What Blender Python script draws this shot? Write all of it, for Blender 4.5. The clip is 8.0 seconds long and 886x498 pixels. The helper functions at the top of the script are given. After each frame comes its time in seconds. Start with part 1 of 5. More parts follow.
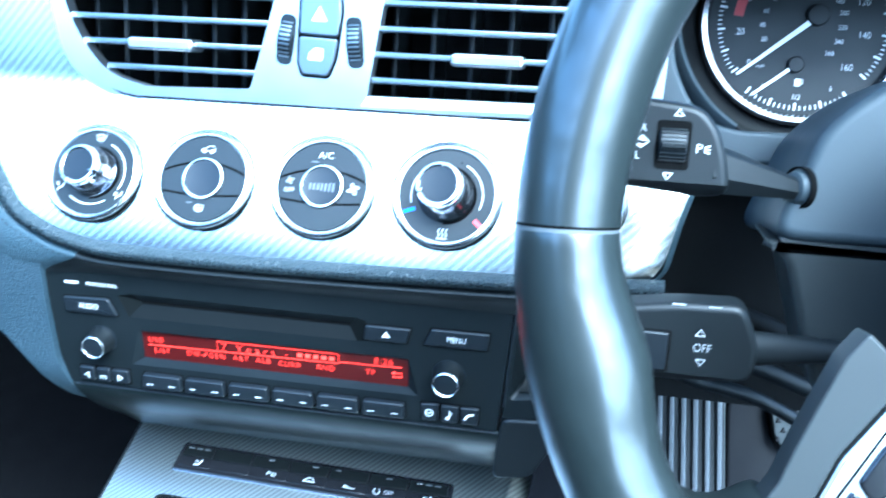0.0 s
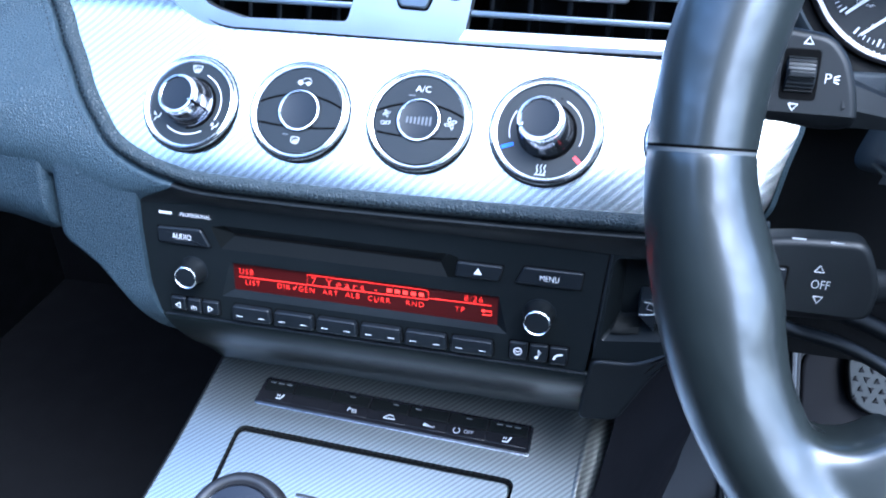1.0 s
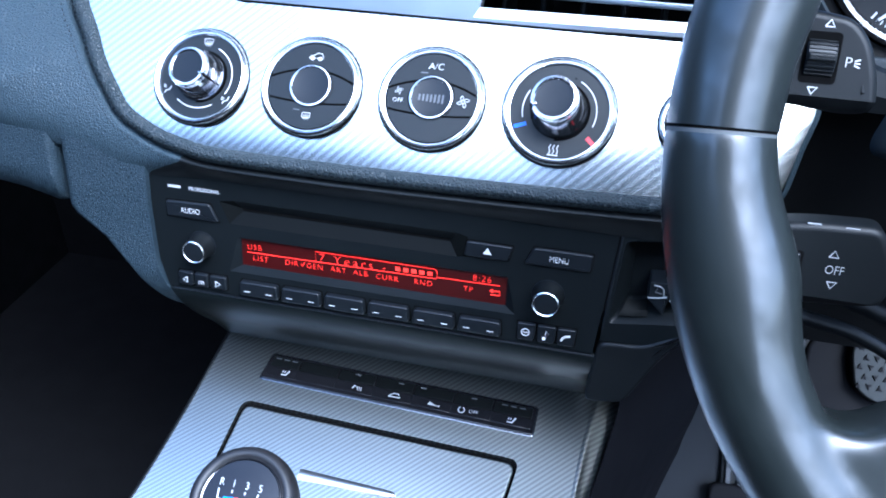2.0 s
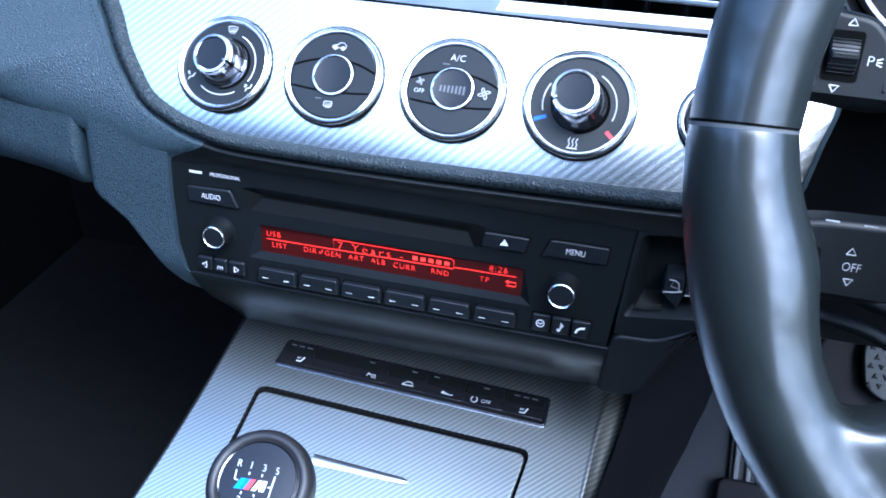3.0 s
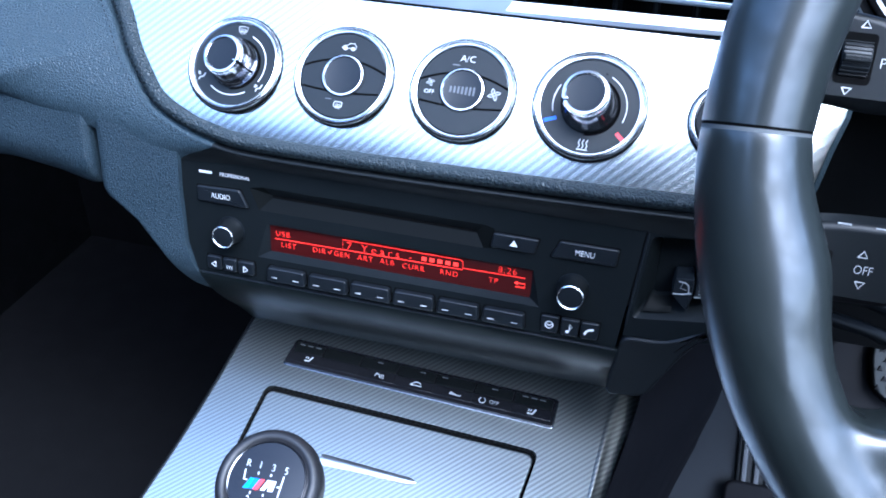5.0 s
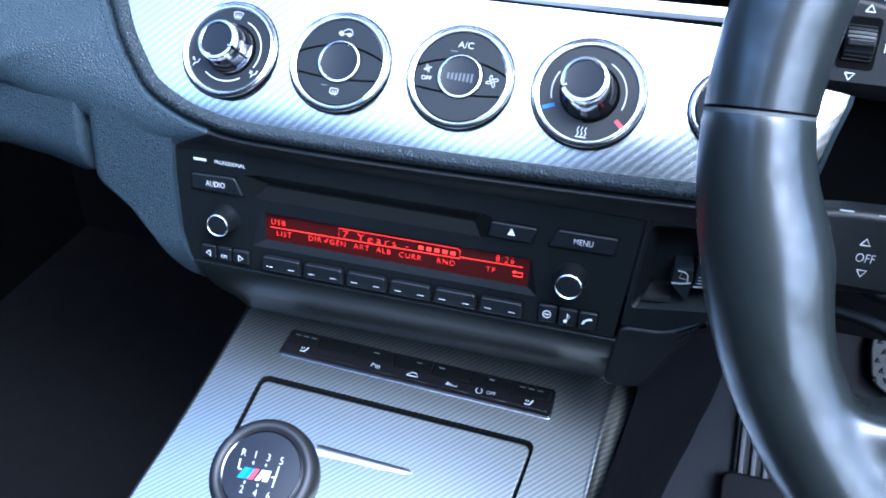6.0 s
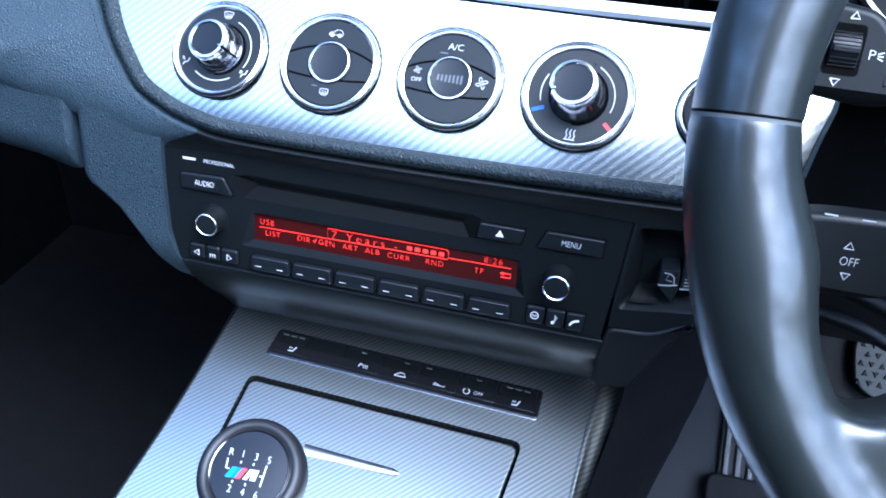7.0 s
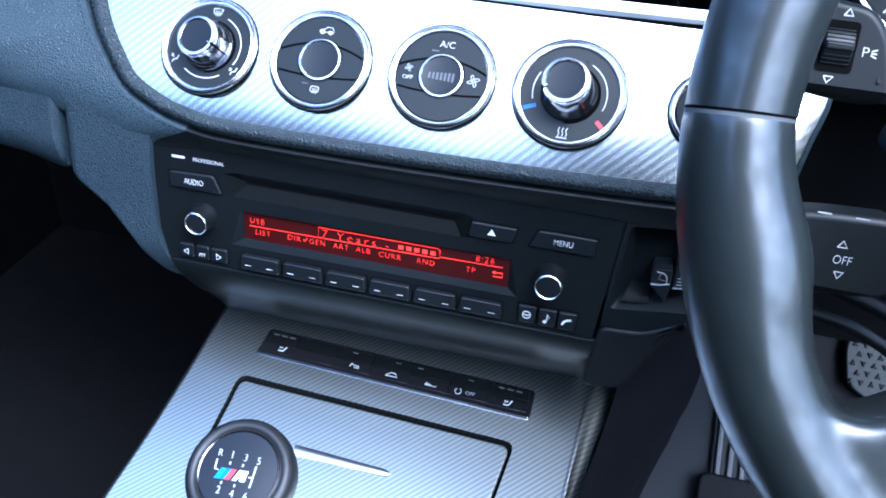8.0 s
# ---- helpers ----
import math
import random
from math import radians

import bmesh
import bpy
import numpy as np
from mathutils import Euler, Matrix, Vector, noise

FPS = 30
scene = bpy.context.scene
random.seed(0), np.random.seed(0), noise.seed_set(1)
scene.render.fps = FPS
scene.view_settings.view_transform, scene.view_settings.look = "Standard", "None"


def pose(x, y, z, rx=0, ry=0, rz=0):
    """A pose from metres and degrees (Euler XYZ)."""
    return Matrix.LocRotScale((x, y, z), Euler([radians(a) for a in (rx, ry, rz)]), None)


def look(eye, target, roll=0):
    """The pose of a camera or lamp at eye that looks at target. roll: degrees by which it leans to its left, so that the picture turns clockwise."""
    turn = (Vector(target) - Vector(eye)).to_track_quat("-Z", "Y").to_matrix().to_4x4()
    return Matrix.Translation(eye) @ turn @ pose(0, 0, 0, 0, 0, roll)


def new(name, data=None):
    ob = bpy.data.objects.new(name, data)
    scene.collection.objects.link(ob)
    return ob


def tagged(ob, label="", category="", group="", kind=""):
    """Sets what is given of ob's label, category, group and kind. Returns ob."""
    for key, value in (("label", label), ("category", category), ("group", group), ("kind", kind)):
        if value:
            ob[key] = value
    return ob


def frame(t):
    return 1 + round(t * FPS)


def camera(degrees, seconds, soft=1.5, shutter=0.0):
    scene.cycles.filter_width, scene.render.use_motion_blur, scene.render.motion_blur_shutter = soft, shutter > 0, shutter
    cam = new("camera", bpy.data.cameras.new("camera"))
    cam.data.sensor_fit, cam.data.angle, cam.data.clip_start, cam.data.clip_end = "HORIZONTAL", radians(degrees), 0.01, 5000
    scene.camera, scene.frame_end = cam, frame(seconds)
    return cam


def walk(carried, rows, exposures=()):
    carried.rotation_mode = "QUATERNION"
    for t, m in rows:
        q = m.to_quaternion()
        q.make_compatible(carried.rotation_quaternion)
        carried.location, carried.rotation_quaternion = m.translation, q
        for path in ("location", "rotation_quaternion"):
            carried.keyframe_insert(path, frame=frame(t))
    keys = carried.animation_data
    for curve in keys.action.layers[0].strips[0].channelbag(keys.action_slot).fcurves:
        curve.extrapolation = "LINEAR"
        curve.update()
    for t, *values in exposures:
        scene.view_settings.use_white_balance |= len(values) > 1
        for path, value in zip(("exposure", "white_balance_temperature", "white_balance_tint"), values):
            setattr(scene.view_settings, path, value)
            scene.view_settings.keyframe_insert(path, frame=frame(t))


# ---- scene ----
cam = camera(54.5, 8.0, soft=1.8, shutter=0.6)
K = 1.15e-3            # one model unit in metres
ORIGIN = Vector((0.0, 0.0, 0.45))   # middle of the radio's face


def world(x, y, z):
    """Model units, with the radio's face at height 550, to metres."""
    return Vector((x, y, z - 550.0)) * K + ORIGIN


ROWS = [
    (0.0, 0.0, 0.0, 0.0, 0.0, 0.0, 0.0),
    (0.2, -0.1362, -0.041, -0.0353, 0.28, -0.448, -0.194),
    (0.3, -0.1989, -0.0797, -0.0483, 0.661, -0.659, -0.417),
    (0.5, -0.2911, -0.0638, -0.1185, 1.64, -1.1, -0.76),
    (0.7, -0.3718, -0.0284, -0.1439, 1.971, -1.703, -1.002),
    (1.0, -0.3696, 0.0215, -0.1913, 2.68, -2.44, -1.39),
    (1.5, -0.3972, 0.0591, -0.2067, 2.66, -3.19, -1.9),
    (3.0, -0.4858, -0.0249, -0.2295, 3.47, -4.19, -3.62),
    (3.5, -0.5065, 0.0045, -0.2206, 3.64, -4.22, -3.64),
    (4.0, -0.5036, -0.0052, -0.2021, 3.6, -4.2, -3.74),
    (5.5, -0.5102, -0.0272, -0.2445, 3.98, -4.29, -3.84),
    (6.0, -0.517, 0.0287, -0.2632, 3.63, -4.64, -3.99),
    (6.5, -0.5433, 0.0121, -0.2452, 3.13, -4.52, -4.31),
    (7.0, -0.5244, 0.0032, -0.262, 2.82, -4.52, -4.43),
    (7.5, -0.5288, 0.0214, -0.2692, 2.62, -4.6, -4.53),
    (8.0, -0.5202, 0.0432, -0.2749, 2.3, -4.45, -4.47),
]
METRES = 0.0617 * 1.15
EYE = world(133.865, -288.104, 783.537)
START = pose(EYE.x, EYE.y, EYE.z, -29.988, 0.191, 10.294)
walk(cam, [(t, START @ pose(METRES * x, METRES * y, METRES * z, 90 + pitch, roll, yaw))
           for t, x, y, z, yaw, pitch, roll in ROWS],
     exposures=[(0.0, 3.93, 4090, -9), (0.5, 3.48, 4050, 1), (1.0, 3.00, 4430, 6), (1.5, 2.71, 4480, 6),
                (3.0, 2.65, 4450, 7), (8.0, 2.65, 4450, 7)])

# ---- light: open roof under a bright, hazy sky ----
sky_world = bpy.data.worlds.new("sky")
scene.world = sky_world
sky_world.use_nodes = True
wn = sky_world.node_tree
sky = wn.nodes.new("ShaderNodeTexSky")
sky.sky_type = "NISHITA"
sky.sun_disc = False
sky.sun_elevation, sky.sun_rotation = radians(56), radians(135)
sky.air_density, sky.dust_density, sky.ozone_density = 1.0, 6.5, 0.6
wn.links.new(sky.outputs[0], wn.nodes["Background"].inputs["Color"])
wn.nodes["Background"].inputs["Strength"].default_value = 0.15

sun = new("sun", bpy.data.lights.new("sun", "SUN"))
sun.data.energy, sun.data.angle, sun.data.color = 0.13, radians(20), (1.0, 0.93, 0.84)
sun.matrix_world = look((0.85, -0.85, 2.25), (0, 0, 0.45))


# ---- materials ----
def node_mat(name, color, rough=0.5, metal=0.0, spec=0.5, coat=0.0):
    m = bpy.data.materials.new(name)
    m.use_nodes = True
    b = m.node_tree.nodes["Principled BSDF"]
    b.inputs["Base Color"].default_value = (*color, 1)
    b.inputs["Roughness"].default_value = rough
    b.inputs["Metallic"].default_value = metal
    b.inputs["Specular IOR Level"].default_value = spec
    b.inputs["Coat Weight"].default_value = coat
    b.inputs["Coat Roughness"].default_value = 0.04
    return m, m.node_tree, b


def coords(nt, scale=(1, 1, 1)):
    tc = nt.nodes.new("ShaderNodeTexCoord")
    mp = nt.nodes.new("ShaderNodeMapping")
    mp.inputs["Scale"].default_value = scale
    nt.links.new(tc.outputs["Object"], mp.inputs["Vector"])
    return mp.outputs["Vector"]


def noise_tex(nt, vec, scale, detail=4, rough=0.5):
    n = nt.nodes.new("ShaderNodeTexNoise")
    n.inputs["Scale"].default_value, n.inputs["Detail"].default_value = scale, detail
    n.inputs["Roughness"].default_value = rough
    nt.links.new(vec, n.inputs["Vector"])
    return n.outputs["Fac"]


def ramp(nt, fac, lo, hi, a, b):
    r = nt.nodes.new("ShaderNodeMapRange")
    nt.links.new(fac, r.inputs["Value"])
    for key, v in (("From Min", lo), ("From Max", hi), ("To Min", a), ("To Max", b)):
        r.inputs[key].default_value = v
    return r.outputs["Result"]


def maths(nt, op, a, b=None):
    n = nt.nodes.new("ShaderNodeMath")
    n.operation = op
    for i, v in enumerate((a, b)):
        if v is None:
            continue
        if isinstance(v, (int, float)):
            n.inputs[i].default_value = v
        else:
            nt.links.new(v, n.inputs[i])
    return n.outputs[0]


def bump(nt, bsdf, height, strength, distance, base=None):
    n = nt.nodes.new("ShaderNodeBump")
    n.inputs["Strength"].default_value, n.inputs["Distance"].default_value = strength, distance
    nt.links.new(height, n.inputs["Height"])
    if base is not None:
        nt.links.new(base, n.inputs["Normal"])
    nt.links.new(n.outputs["Normal"], bsdf.inputs["Normal"])
    return n.outputs["Normal"]


def tint(nt, bsdf, fac, c0, c1):
    mx = nt.nodes.new("ShaderNodeMix")
    mx.data_type = "RGBA"
    mx.inputs[6].default_value, mx.inputs[7].default_value = (*c0, 1), (*c1, 1)
    nt.links.new(fac, mx.inputs[0])
    nt.links.new(mx.outputs[2], bsdf.inputs["Base Color"])


def leather(name, color, rough, grain=600.0, depth=0.00046, spec=0.5, patch=22, swing=0.08):
    m, nt, b = node_mat(name, color, rough, 0.0, spec)
    v = coords(nt)
    warp = nt.nodes.new("ShaderNodeVectorMath")
    warp.operation = "ADD"
    nz = nt.nodes.new("ShaderNodeTexNoise")
    nz.inputs["Scale"].default_value = 260
    sc = nt.nodes.new("ShaderNodeVectorMath")
    sc.operation = "SCALE"
    sc.inputs["Scale"].default_value = 0.0022
    nt.links.new(v, nz.inputs["Vector"])
    nt.links.new(nz.outputs["Color"], sc.inputs[0])
    nt.links.new(v, warp.inputs[0])
    nt.links.new(sc.outputs[0], warp.inputs[1])
    vo = nt.nodes.new("ShaderNodeTexVoronoi")
    vo.feature = "DISTANCE_TO_EDGE"
    vo.inputs["Scale"].default_value = grain
    nt.links.new(warp.outputs[0], vo.inputs["Vector"])
    cells = maths(nt, "POWER", ramp(nt, vo.outputs["Distance"], 0.0, 0.34, 0.0, 1.0), 0.6)
    fine = noise_tex(nt, v, grain * 1.6, 3, 0.5)
    h = maths(nt, "ADD", cells, maths(nt, "MULTIPLY", fine, 0.22))
    if depth > 0.00001:
        bump(nt, b, h, 0.6, depth)
    wear = noise_tex(nt, v, patch, 2 if depth < 0.00001 else 5)
    nt.links.new(ramp(nt, wear, 0.3, 0.7, rough - swing, rough + swing), b.inputs["Roughness"])
    tint(nt, b, wear, tuple(c * 0.85 for c in color), tuple(c * 1.15 for c in color))
    return m


def worn_leather(name, color, rough, spec, coat=0.0):
    """Smooth leather polished by use, with cloudy patches of gloss."""
    m, nt, b = node_mat(name, color, rough, 0.0, spec, coat)
    b.inputs["Coat Roughness"].default_value = 0.23
    v = coords(nt)
    bump(nt, b, maths(nt, "ADD", noise_tex(nt, v, 60, 3, 0.55), maths(nt, "MULTIPLY", noise_tex(nt, v, 900, 2), 0.06)), 0.2, 0.0005)
    patch = noise_tex(nt, v, 70, 5, 0.62)
    nt.links.new(ramp(nt, patch, 0.3, 0.7, rough - 0.04, rough + 0.04), b.inputs["Roughness"])
    if coat:
        nt.links.new(ramp(nt, patch, 0.35, 0.65, coat * 1.5, coat * 0.5), b.inputs["Coat Weight"])
    tint(nt, b, patch, tuple(c * 0.85 for c in color), tuple(c * 1.15 for c in color))
    return m


def grained_plastic(name, color, rough, scale=1400.0, strength=0.25, spec=0.5):
    m, nt, b = node_mat(name, color, rough, 0.0, spec)
    v = coords(nt)
    bump(nt, b, noise_tex(nt, v, scale, 3), strength, 0.00012)
    wear = noise_tex(nt, v, 35, 2)
    nt.links.new(ramp(nt, wear, 0.2, 0.8, rough * 0.9, rough * 1.12), b.inputs["Roughness"])
    tint(nt, b, wear, tuple(c * 0.86 for c in color), tuple(c * 1.14 for c in color))
    return m


def weave(name, color, rough, cell=0.00125, dark=0.76, metal=1.0):
    """Silver trim pressed with a fine two-by-two twill."""
    m, nt, b = node_mat(name, color, rough, metal)
    v = coords(nt)
    sep = nt.nodes.new("ShaderNodeSeparateXYZ")
    nt.links.new(v, sep.inputs[0])
    x = maths(nt, "DIVIDE", sep.outputs["X"], cell)
    y = maths(nt, "DIVIDE", sep.outputs["Y"], cell)
    fx, fy = maths(nt, "FLOOR", x), maths(nt, "FLOOR", y)
    step = maths(nt, "FLOORED_MODULO", maths(nt, "SUBTRACT", fx, fy), 4.0)
    over = maths(nt, "LESS_THAN", step, 2.0)
    rx = maths(nt, "ABSOLUTE", maths(nt, "SUBTRACT", maths(nt, "FRACT", x), 0.5))
    ry = maths(nt, "ABSOLUTE", maths(nt, "SUBTRACT", maths(nt, "FRACT", y), 0.5))
    warp_h = maths(nt, "SUBTRACT", 1.0, maths(nt, "MULTIPLY", rx, 1.3))
    weft_h = maths(nt, "SUBTRACT", 0.45, maths(nt, "MULTIPLY", ry, 0.9))
    mix = nt.nodes.new("ShaderNodeMix")
    nt.links.new(over, mix.inputs[0])
    nt.links.new(weft_h, mix.inputs[2])
    nt.links.new(warp_h, mix.inputs[3])
    bump(nt, b, mix.outputs[0], 0.045, 0.00022)
    nt.links.new(maths(nt, "ADD", maths(nt, "MULTIPLY", over, 0.015), rough), b.inputs["Roughness"])
    tint(nt, b, over, tuple(c * dark for c in color), color)
    return m


def metal_mat(name, color, rough, grain=160):
    m, nt, b = node_mat(name, color, rough, 1.0)
    v = coords(nt)
    nt.links.new(ramp(nt, noise_tex(nt, v, grain, 5), 0.3, 0.7, rough * 0.94, rough * 1.08), b.inputs["Roughness"])
    return m


def glow(name, color, strength):
    m, nt, b = node_mat(name, color, 0.4)
    b.inputs["Emission Color"].default_value = (*color, 1)
    b.inputs["Emission Strength"].default_value = strength
    return m


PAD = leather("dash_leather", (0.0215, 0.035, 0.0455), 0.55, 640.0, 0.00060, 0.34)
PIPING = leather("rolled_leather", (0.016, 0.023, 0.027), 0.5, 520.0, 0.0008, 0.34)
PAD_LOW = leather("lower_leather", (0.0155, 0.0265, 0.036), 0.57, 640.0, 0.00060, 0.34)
RIM = worn_leather("smooth_wheel_leather", (0.009, 0.0115, 0.011), 0.40, 0.32, 0.9)
SILVER = weave("silver_weave_trim", (0.68, 0.70, 0.665), 0.235, 0.00125, 0.70)
CONSOLE_SILVER = weave("silver_console_trim", (0.54, 0.56, 0.52), 0.285, 0.00088, 0.66)
KNOB = worn_leather("gear_knob_leather", (0.010, 0.010, 0.011), 0.46, 0.45)
SATIN = metal_mat("satin_silver_paint", (0.74, 0.76, 0.78), 0.30, 70)
SWITCH = metal_mat("grey_switch_paint", (0.20, 0.23, 0.26), 0.42, 900)
RING = metal_mat("brushed_chrome", (0.84, 0.85, 0.87), 0.24, 300)
DARK_CHROME = metal_mat("smoked_chrome", (0.33, 0.33, 0.35), 0.14)
PLASTIC = grained_plastic("charcoal_plastic", (0.0045, 0.0058, 0.0066), 0.42, 1400, 0.25, 0.15)
BUTTON = grained_plastic("button_plastic", (0.005, 0.0065, 0.0085), 0.40, 2200, 0.12, 0.32)
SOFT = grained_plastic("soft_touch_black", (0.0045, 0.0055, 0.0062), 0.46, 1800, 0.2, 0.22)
CHIN = grained_plastic("smooth_black_chin", (0.004, 0.0056, 0.006), 0.43, 1400, 0.05, 0.14)
SPOKE = grained_plastic("spoke_grey", (0.014, 0.0155, 0.015), 0.55, 1100, 0.2, 0.3)
HOUSING = grained_plastic("column_plastic", (0.019, 0.025, 0.030), 0.62, 1100, 0.3, 0.4)
DIAL = grained_plastic("dial_grey", (0.0075, 0.0095, 0.0105), 0.42, 1800, 0.15, 0.25)
GLOSS, _, _ = node_mat("piano_black", (0.006, 0.006, 0.007), 0.14, 0.0, 0.45, 0.1)
BLACK = grained_plastic("matt_black", (0.003, 0.003, 0.003), 0.7, 1400, 0.25, 0.2)
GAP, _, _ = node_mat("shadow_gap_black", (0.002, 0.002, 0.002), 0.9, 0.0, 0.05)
CAP_GLOSS, _, _ = node_mat("lacquered_cap", (0.008, 0.008, 0.009), 0.06, 0.0, 0.4, 0.0)
WHITE, _, _ = node_mat("printed_white", (0.62, 0.63, 0.64), 0.5)
GREY, _, _ = node_mat("printed_grey", (0.22, 0.23, 0.24), 0.5)
BAR_GREY, _, _ = node_mat("smoked_bar_grey", (0.075, 0.078, 0.082), 0.4)
CLIP_EDGE, _, _ = node_mat("pale_grey_plastic", (0.16, 0.17, 0.175), 0.4)
PALE_DIM, _, _ = node_mat("printed_dim_grey", (0.30, 0.31, 0.32), 0.5)
PALE, _, _ = node_mat("printed_pale_grey", (0.5, 0.51, 0.52), 0.5)
BLUE, _, _ = node_mat("printed_blue", (0.02, 0.14, 0.75), 0.45)
RED, _, _ = node_mat("printed_red", (0.75, 0.03, 0.04), 0.45)
CYAN, _, _ = node_mat("printed_light_blue", (0.04, 0.24, 0.72), 0.45)
STITCH = grained_plastic("stitch_thread", (0.004, 0.006, 0.008), 0.9, 1400, 0.25, 0.1)
THREAD = grained_plastic("worn_pale_thread", (0.06, 0.065, 0.066), 0.6, 900, 0.4)
RUBBER = grained_plastic("black_rubber", (0.004, 0.004, 0.005), 0.7, 700, 0.5, 0.12)
CARPET = grained_plastic("black_carpet", (0.0042, 0.0042, 0.0050), 0.95, 500, 1.0, 0.10)
GREY_TRIM = grained_plastic("grey_side_trim", (0.022, 0.024, 0.027), 0.9, 700, 0.8, 0.1)
FASCIA = grained_plastic("satin_black_fascia", (0.0035, 0.004, 0.004), 0.40, 1400, 0.12, 0.035)
TUNNEL = grained_plastic("dull_black_felt", (0.004, 0.004, 0.005), 0.8, 900, 0.7, 0.06)
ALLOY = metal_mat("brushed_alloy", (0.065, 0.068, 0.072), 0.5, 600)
PEDAL = metal_mat("dark_pedal_alloy", (0.021, 0.0225, 0.023), 0.5, 600)
DISPLAY = glow("red_backlit_glass", (0.026, 0.0004, 0.0004), 0.010)
LIT = glow("red_lit_segments", (1.0, 0.028, 0.014), 0.19)
DIM_RED, _, _ = node_mat("printed_dim_red", (0.22, 0.012, 0.016), 0.5)
GAUGE = grained_plastic("gauge_black", (0.005, 0.006, 0.007), 0.5, 2500, 0.1, 0.25)


# ---- building helpers; model units, scaled by K ----
def plane(x, y, z, lean, spin=0.0):
    """A frame on a surface that leans back: x to the right, y up the surface, z out towards the driver."""
    a = radians(lean)
    u, v = Vector((1, 0, 0)), Vector((0, math.sin(a), math.cos(a)))
    n = u.cross(v)
    m = Matrix((u, v, n)).transposed().to_4x4()
    return Matrix.Translation(world(x, y, z)) @ m @ Matrix.Rotation(radians(spin), 4, "Z")


def thing(name, frame_m, label, category, group="", kind=""):
    ob = new(name)
    ob.empty_display_size = 0.02
    ob.matrix_world = frame_m
    return tagged(ob, label, category, group, kind)


def finish(me, mat, sharp=38):
    me.shade_smooth()
    me.set_sharp_from_angle(angle=radians(sharp))
    me.materials.append(mat)
    return me


def part(name, bm, mat, parent, label="", at=None, sharp=38):
    """One mesh under a thing or a part; at: its own frame in model units."""
    bmesh.ops.scale(bm, vec=(K, K, K), verts=bm.verts)
    bmesh.ops.recalc_face_normals(bm, faces=bm.faces)
    me = bpy.data.meshes.new(name)
    bm.to_mesh(me)
    bm.free()
    ob = new(name, finish(me, mat, sharp))
    ob.parent = parent
    if at is not None:
        m = at.copy()
        m.translation *= K
        ob.matrix_local = m
    if label:
        ob["label"] = label
    return ob


def again(name, src, parent, at):
    """Another part on the same mesh."""
    ob = new(name, src.data)
    ob.parent = parent
    m = at.copy()
    m.translation *= K
    ob.matrix_local = m
    return ob


def here(x=0, y=0, z=0, rz=0):
    return Matrix.Translation((x, y, z)) @ Matrix.Rotation(radians(rz), 4, "Z")


def round_poly(pts, r, seg=5):
    """A closed outline with its corners rounded."""
    out = []
    n = len(pts)
    for i in range(n):
        p0, p1, p2 = Vector(pts[i - 1]), Vector(pts[i]), Vector(pts[(i + 1) % n])
        a, b = p0 - p1, p2 - p1
        k = min(r, a.length * 0.45, b.length * 0.45)
        s, e = p1 + a.normalized() * k, p1 + b.normalized() * k
        for j in range(seg + 1):
            t = j / seg
            out.append(tuple((1 - t) ** 2 * s + 2 * t * (1 - t) * p1 + t * t * e))
    return out


def rect(w, h, x=0, y=0, r=0.0):
    p = [(x - w / 2, y - h / 2), (x + w / 2, y - h / 2), (x + w / 2, y + h / 2), (x - w / 2, y + h / 2)]
    return round_poly(p, r) if r else p


def prism(pts, z0, z1, bevel=0.0, seg=2, bm=None):
    """An outline raised from z0 to z1, its front edge rounded."""
    bm = bm or bmesh.new()
    bot = [bm.verts.new((p[0], p[1], z0)) for p in pts]
    n = len(pts)
    c = Vector((sum(p[0] for p in pts) / n, sum(p[1] for p in pts) / n))
    rings = [bot]
    steps = [(0.0, z1)] if not bevel else [(bevel * (1 - math.cos(a)), z1 - bevel * (1 - math.sin(a)))
                                          for a in [j * math.pi / 2 / seg for j in range(seg + 1)]]
    for inset, z in steps:
        ring = []
        for i in range(n):
            a, p, b = Vector(pts[i - 1]), Vector(pts[i]), Vector(pts[(i + 1) % n])
            d0, d1 = (p - a), (b - p)
            d0 = d0.normalized() if d0.length > 1e-9 else d1.normalized()
            d1 = d1.normalized() if d1.length > 1e-9 else d0
            nn = Vector((-(d0.y + d1.y), d0.x + d1.x))
            nn = nn.normalized() if nn.length > 1e-9 else Vector((0, 0))
            k = max(0.5, nn.dot(Vector((-d1.y, d1.x))))
            q = p + nn * (inset / k)
            ring.append(bm.verts.new((q.x, q.y, z)))
        rings.append(ring)
    for r0, r1 in zip(rings, rings[1:]):
        for i in range(n):
            bm.faces.new((r0[i], r0[(i + 1) % n], r1[(i + 1) % n], r1[i]))
    if bevel:
        ring = []
        for i in range(n):
            p, q = rings[-1][i].co.xy, rings[-2][i].co.xy
            dv = (p - q)
            dv = dv.normalized() * 0.02 if dv.length > 1e-9 else Vector((0, 0))
            ring.append(bm.verts.new((p.x + dv.x, p.y + dv.y, z1)))
        for i in range(n):
            bm.faces.new((rings[-1][i], rings[-1][(i + 1) % n], ring[(i + 1) % n], ring[i]))
        rings.append(ring)
    bm.faces.new(rings[-1])
    bm.faces.new(list(reversed(bot)))
    return bm


def ccw(pts):
    s = sum(a[0] * b[1] - b[0] * a[1] for a, b in zip(pts, pts[1:] + pts[:1]))
    return pts if s > 0 else list(reversed(pts))


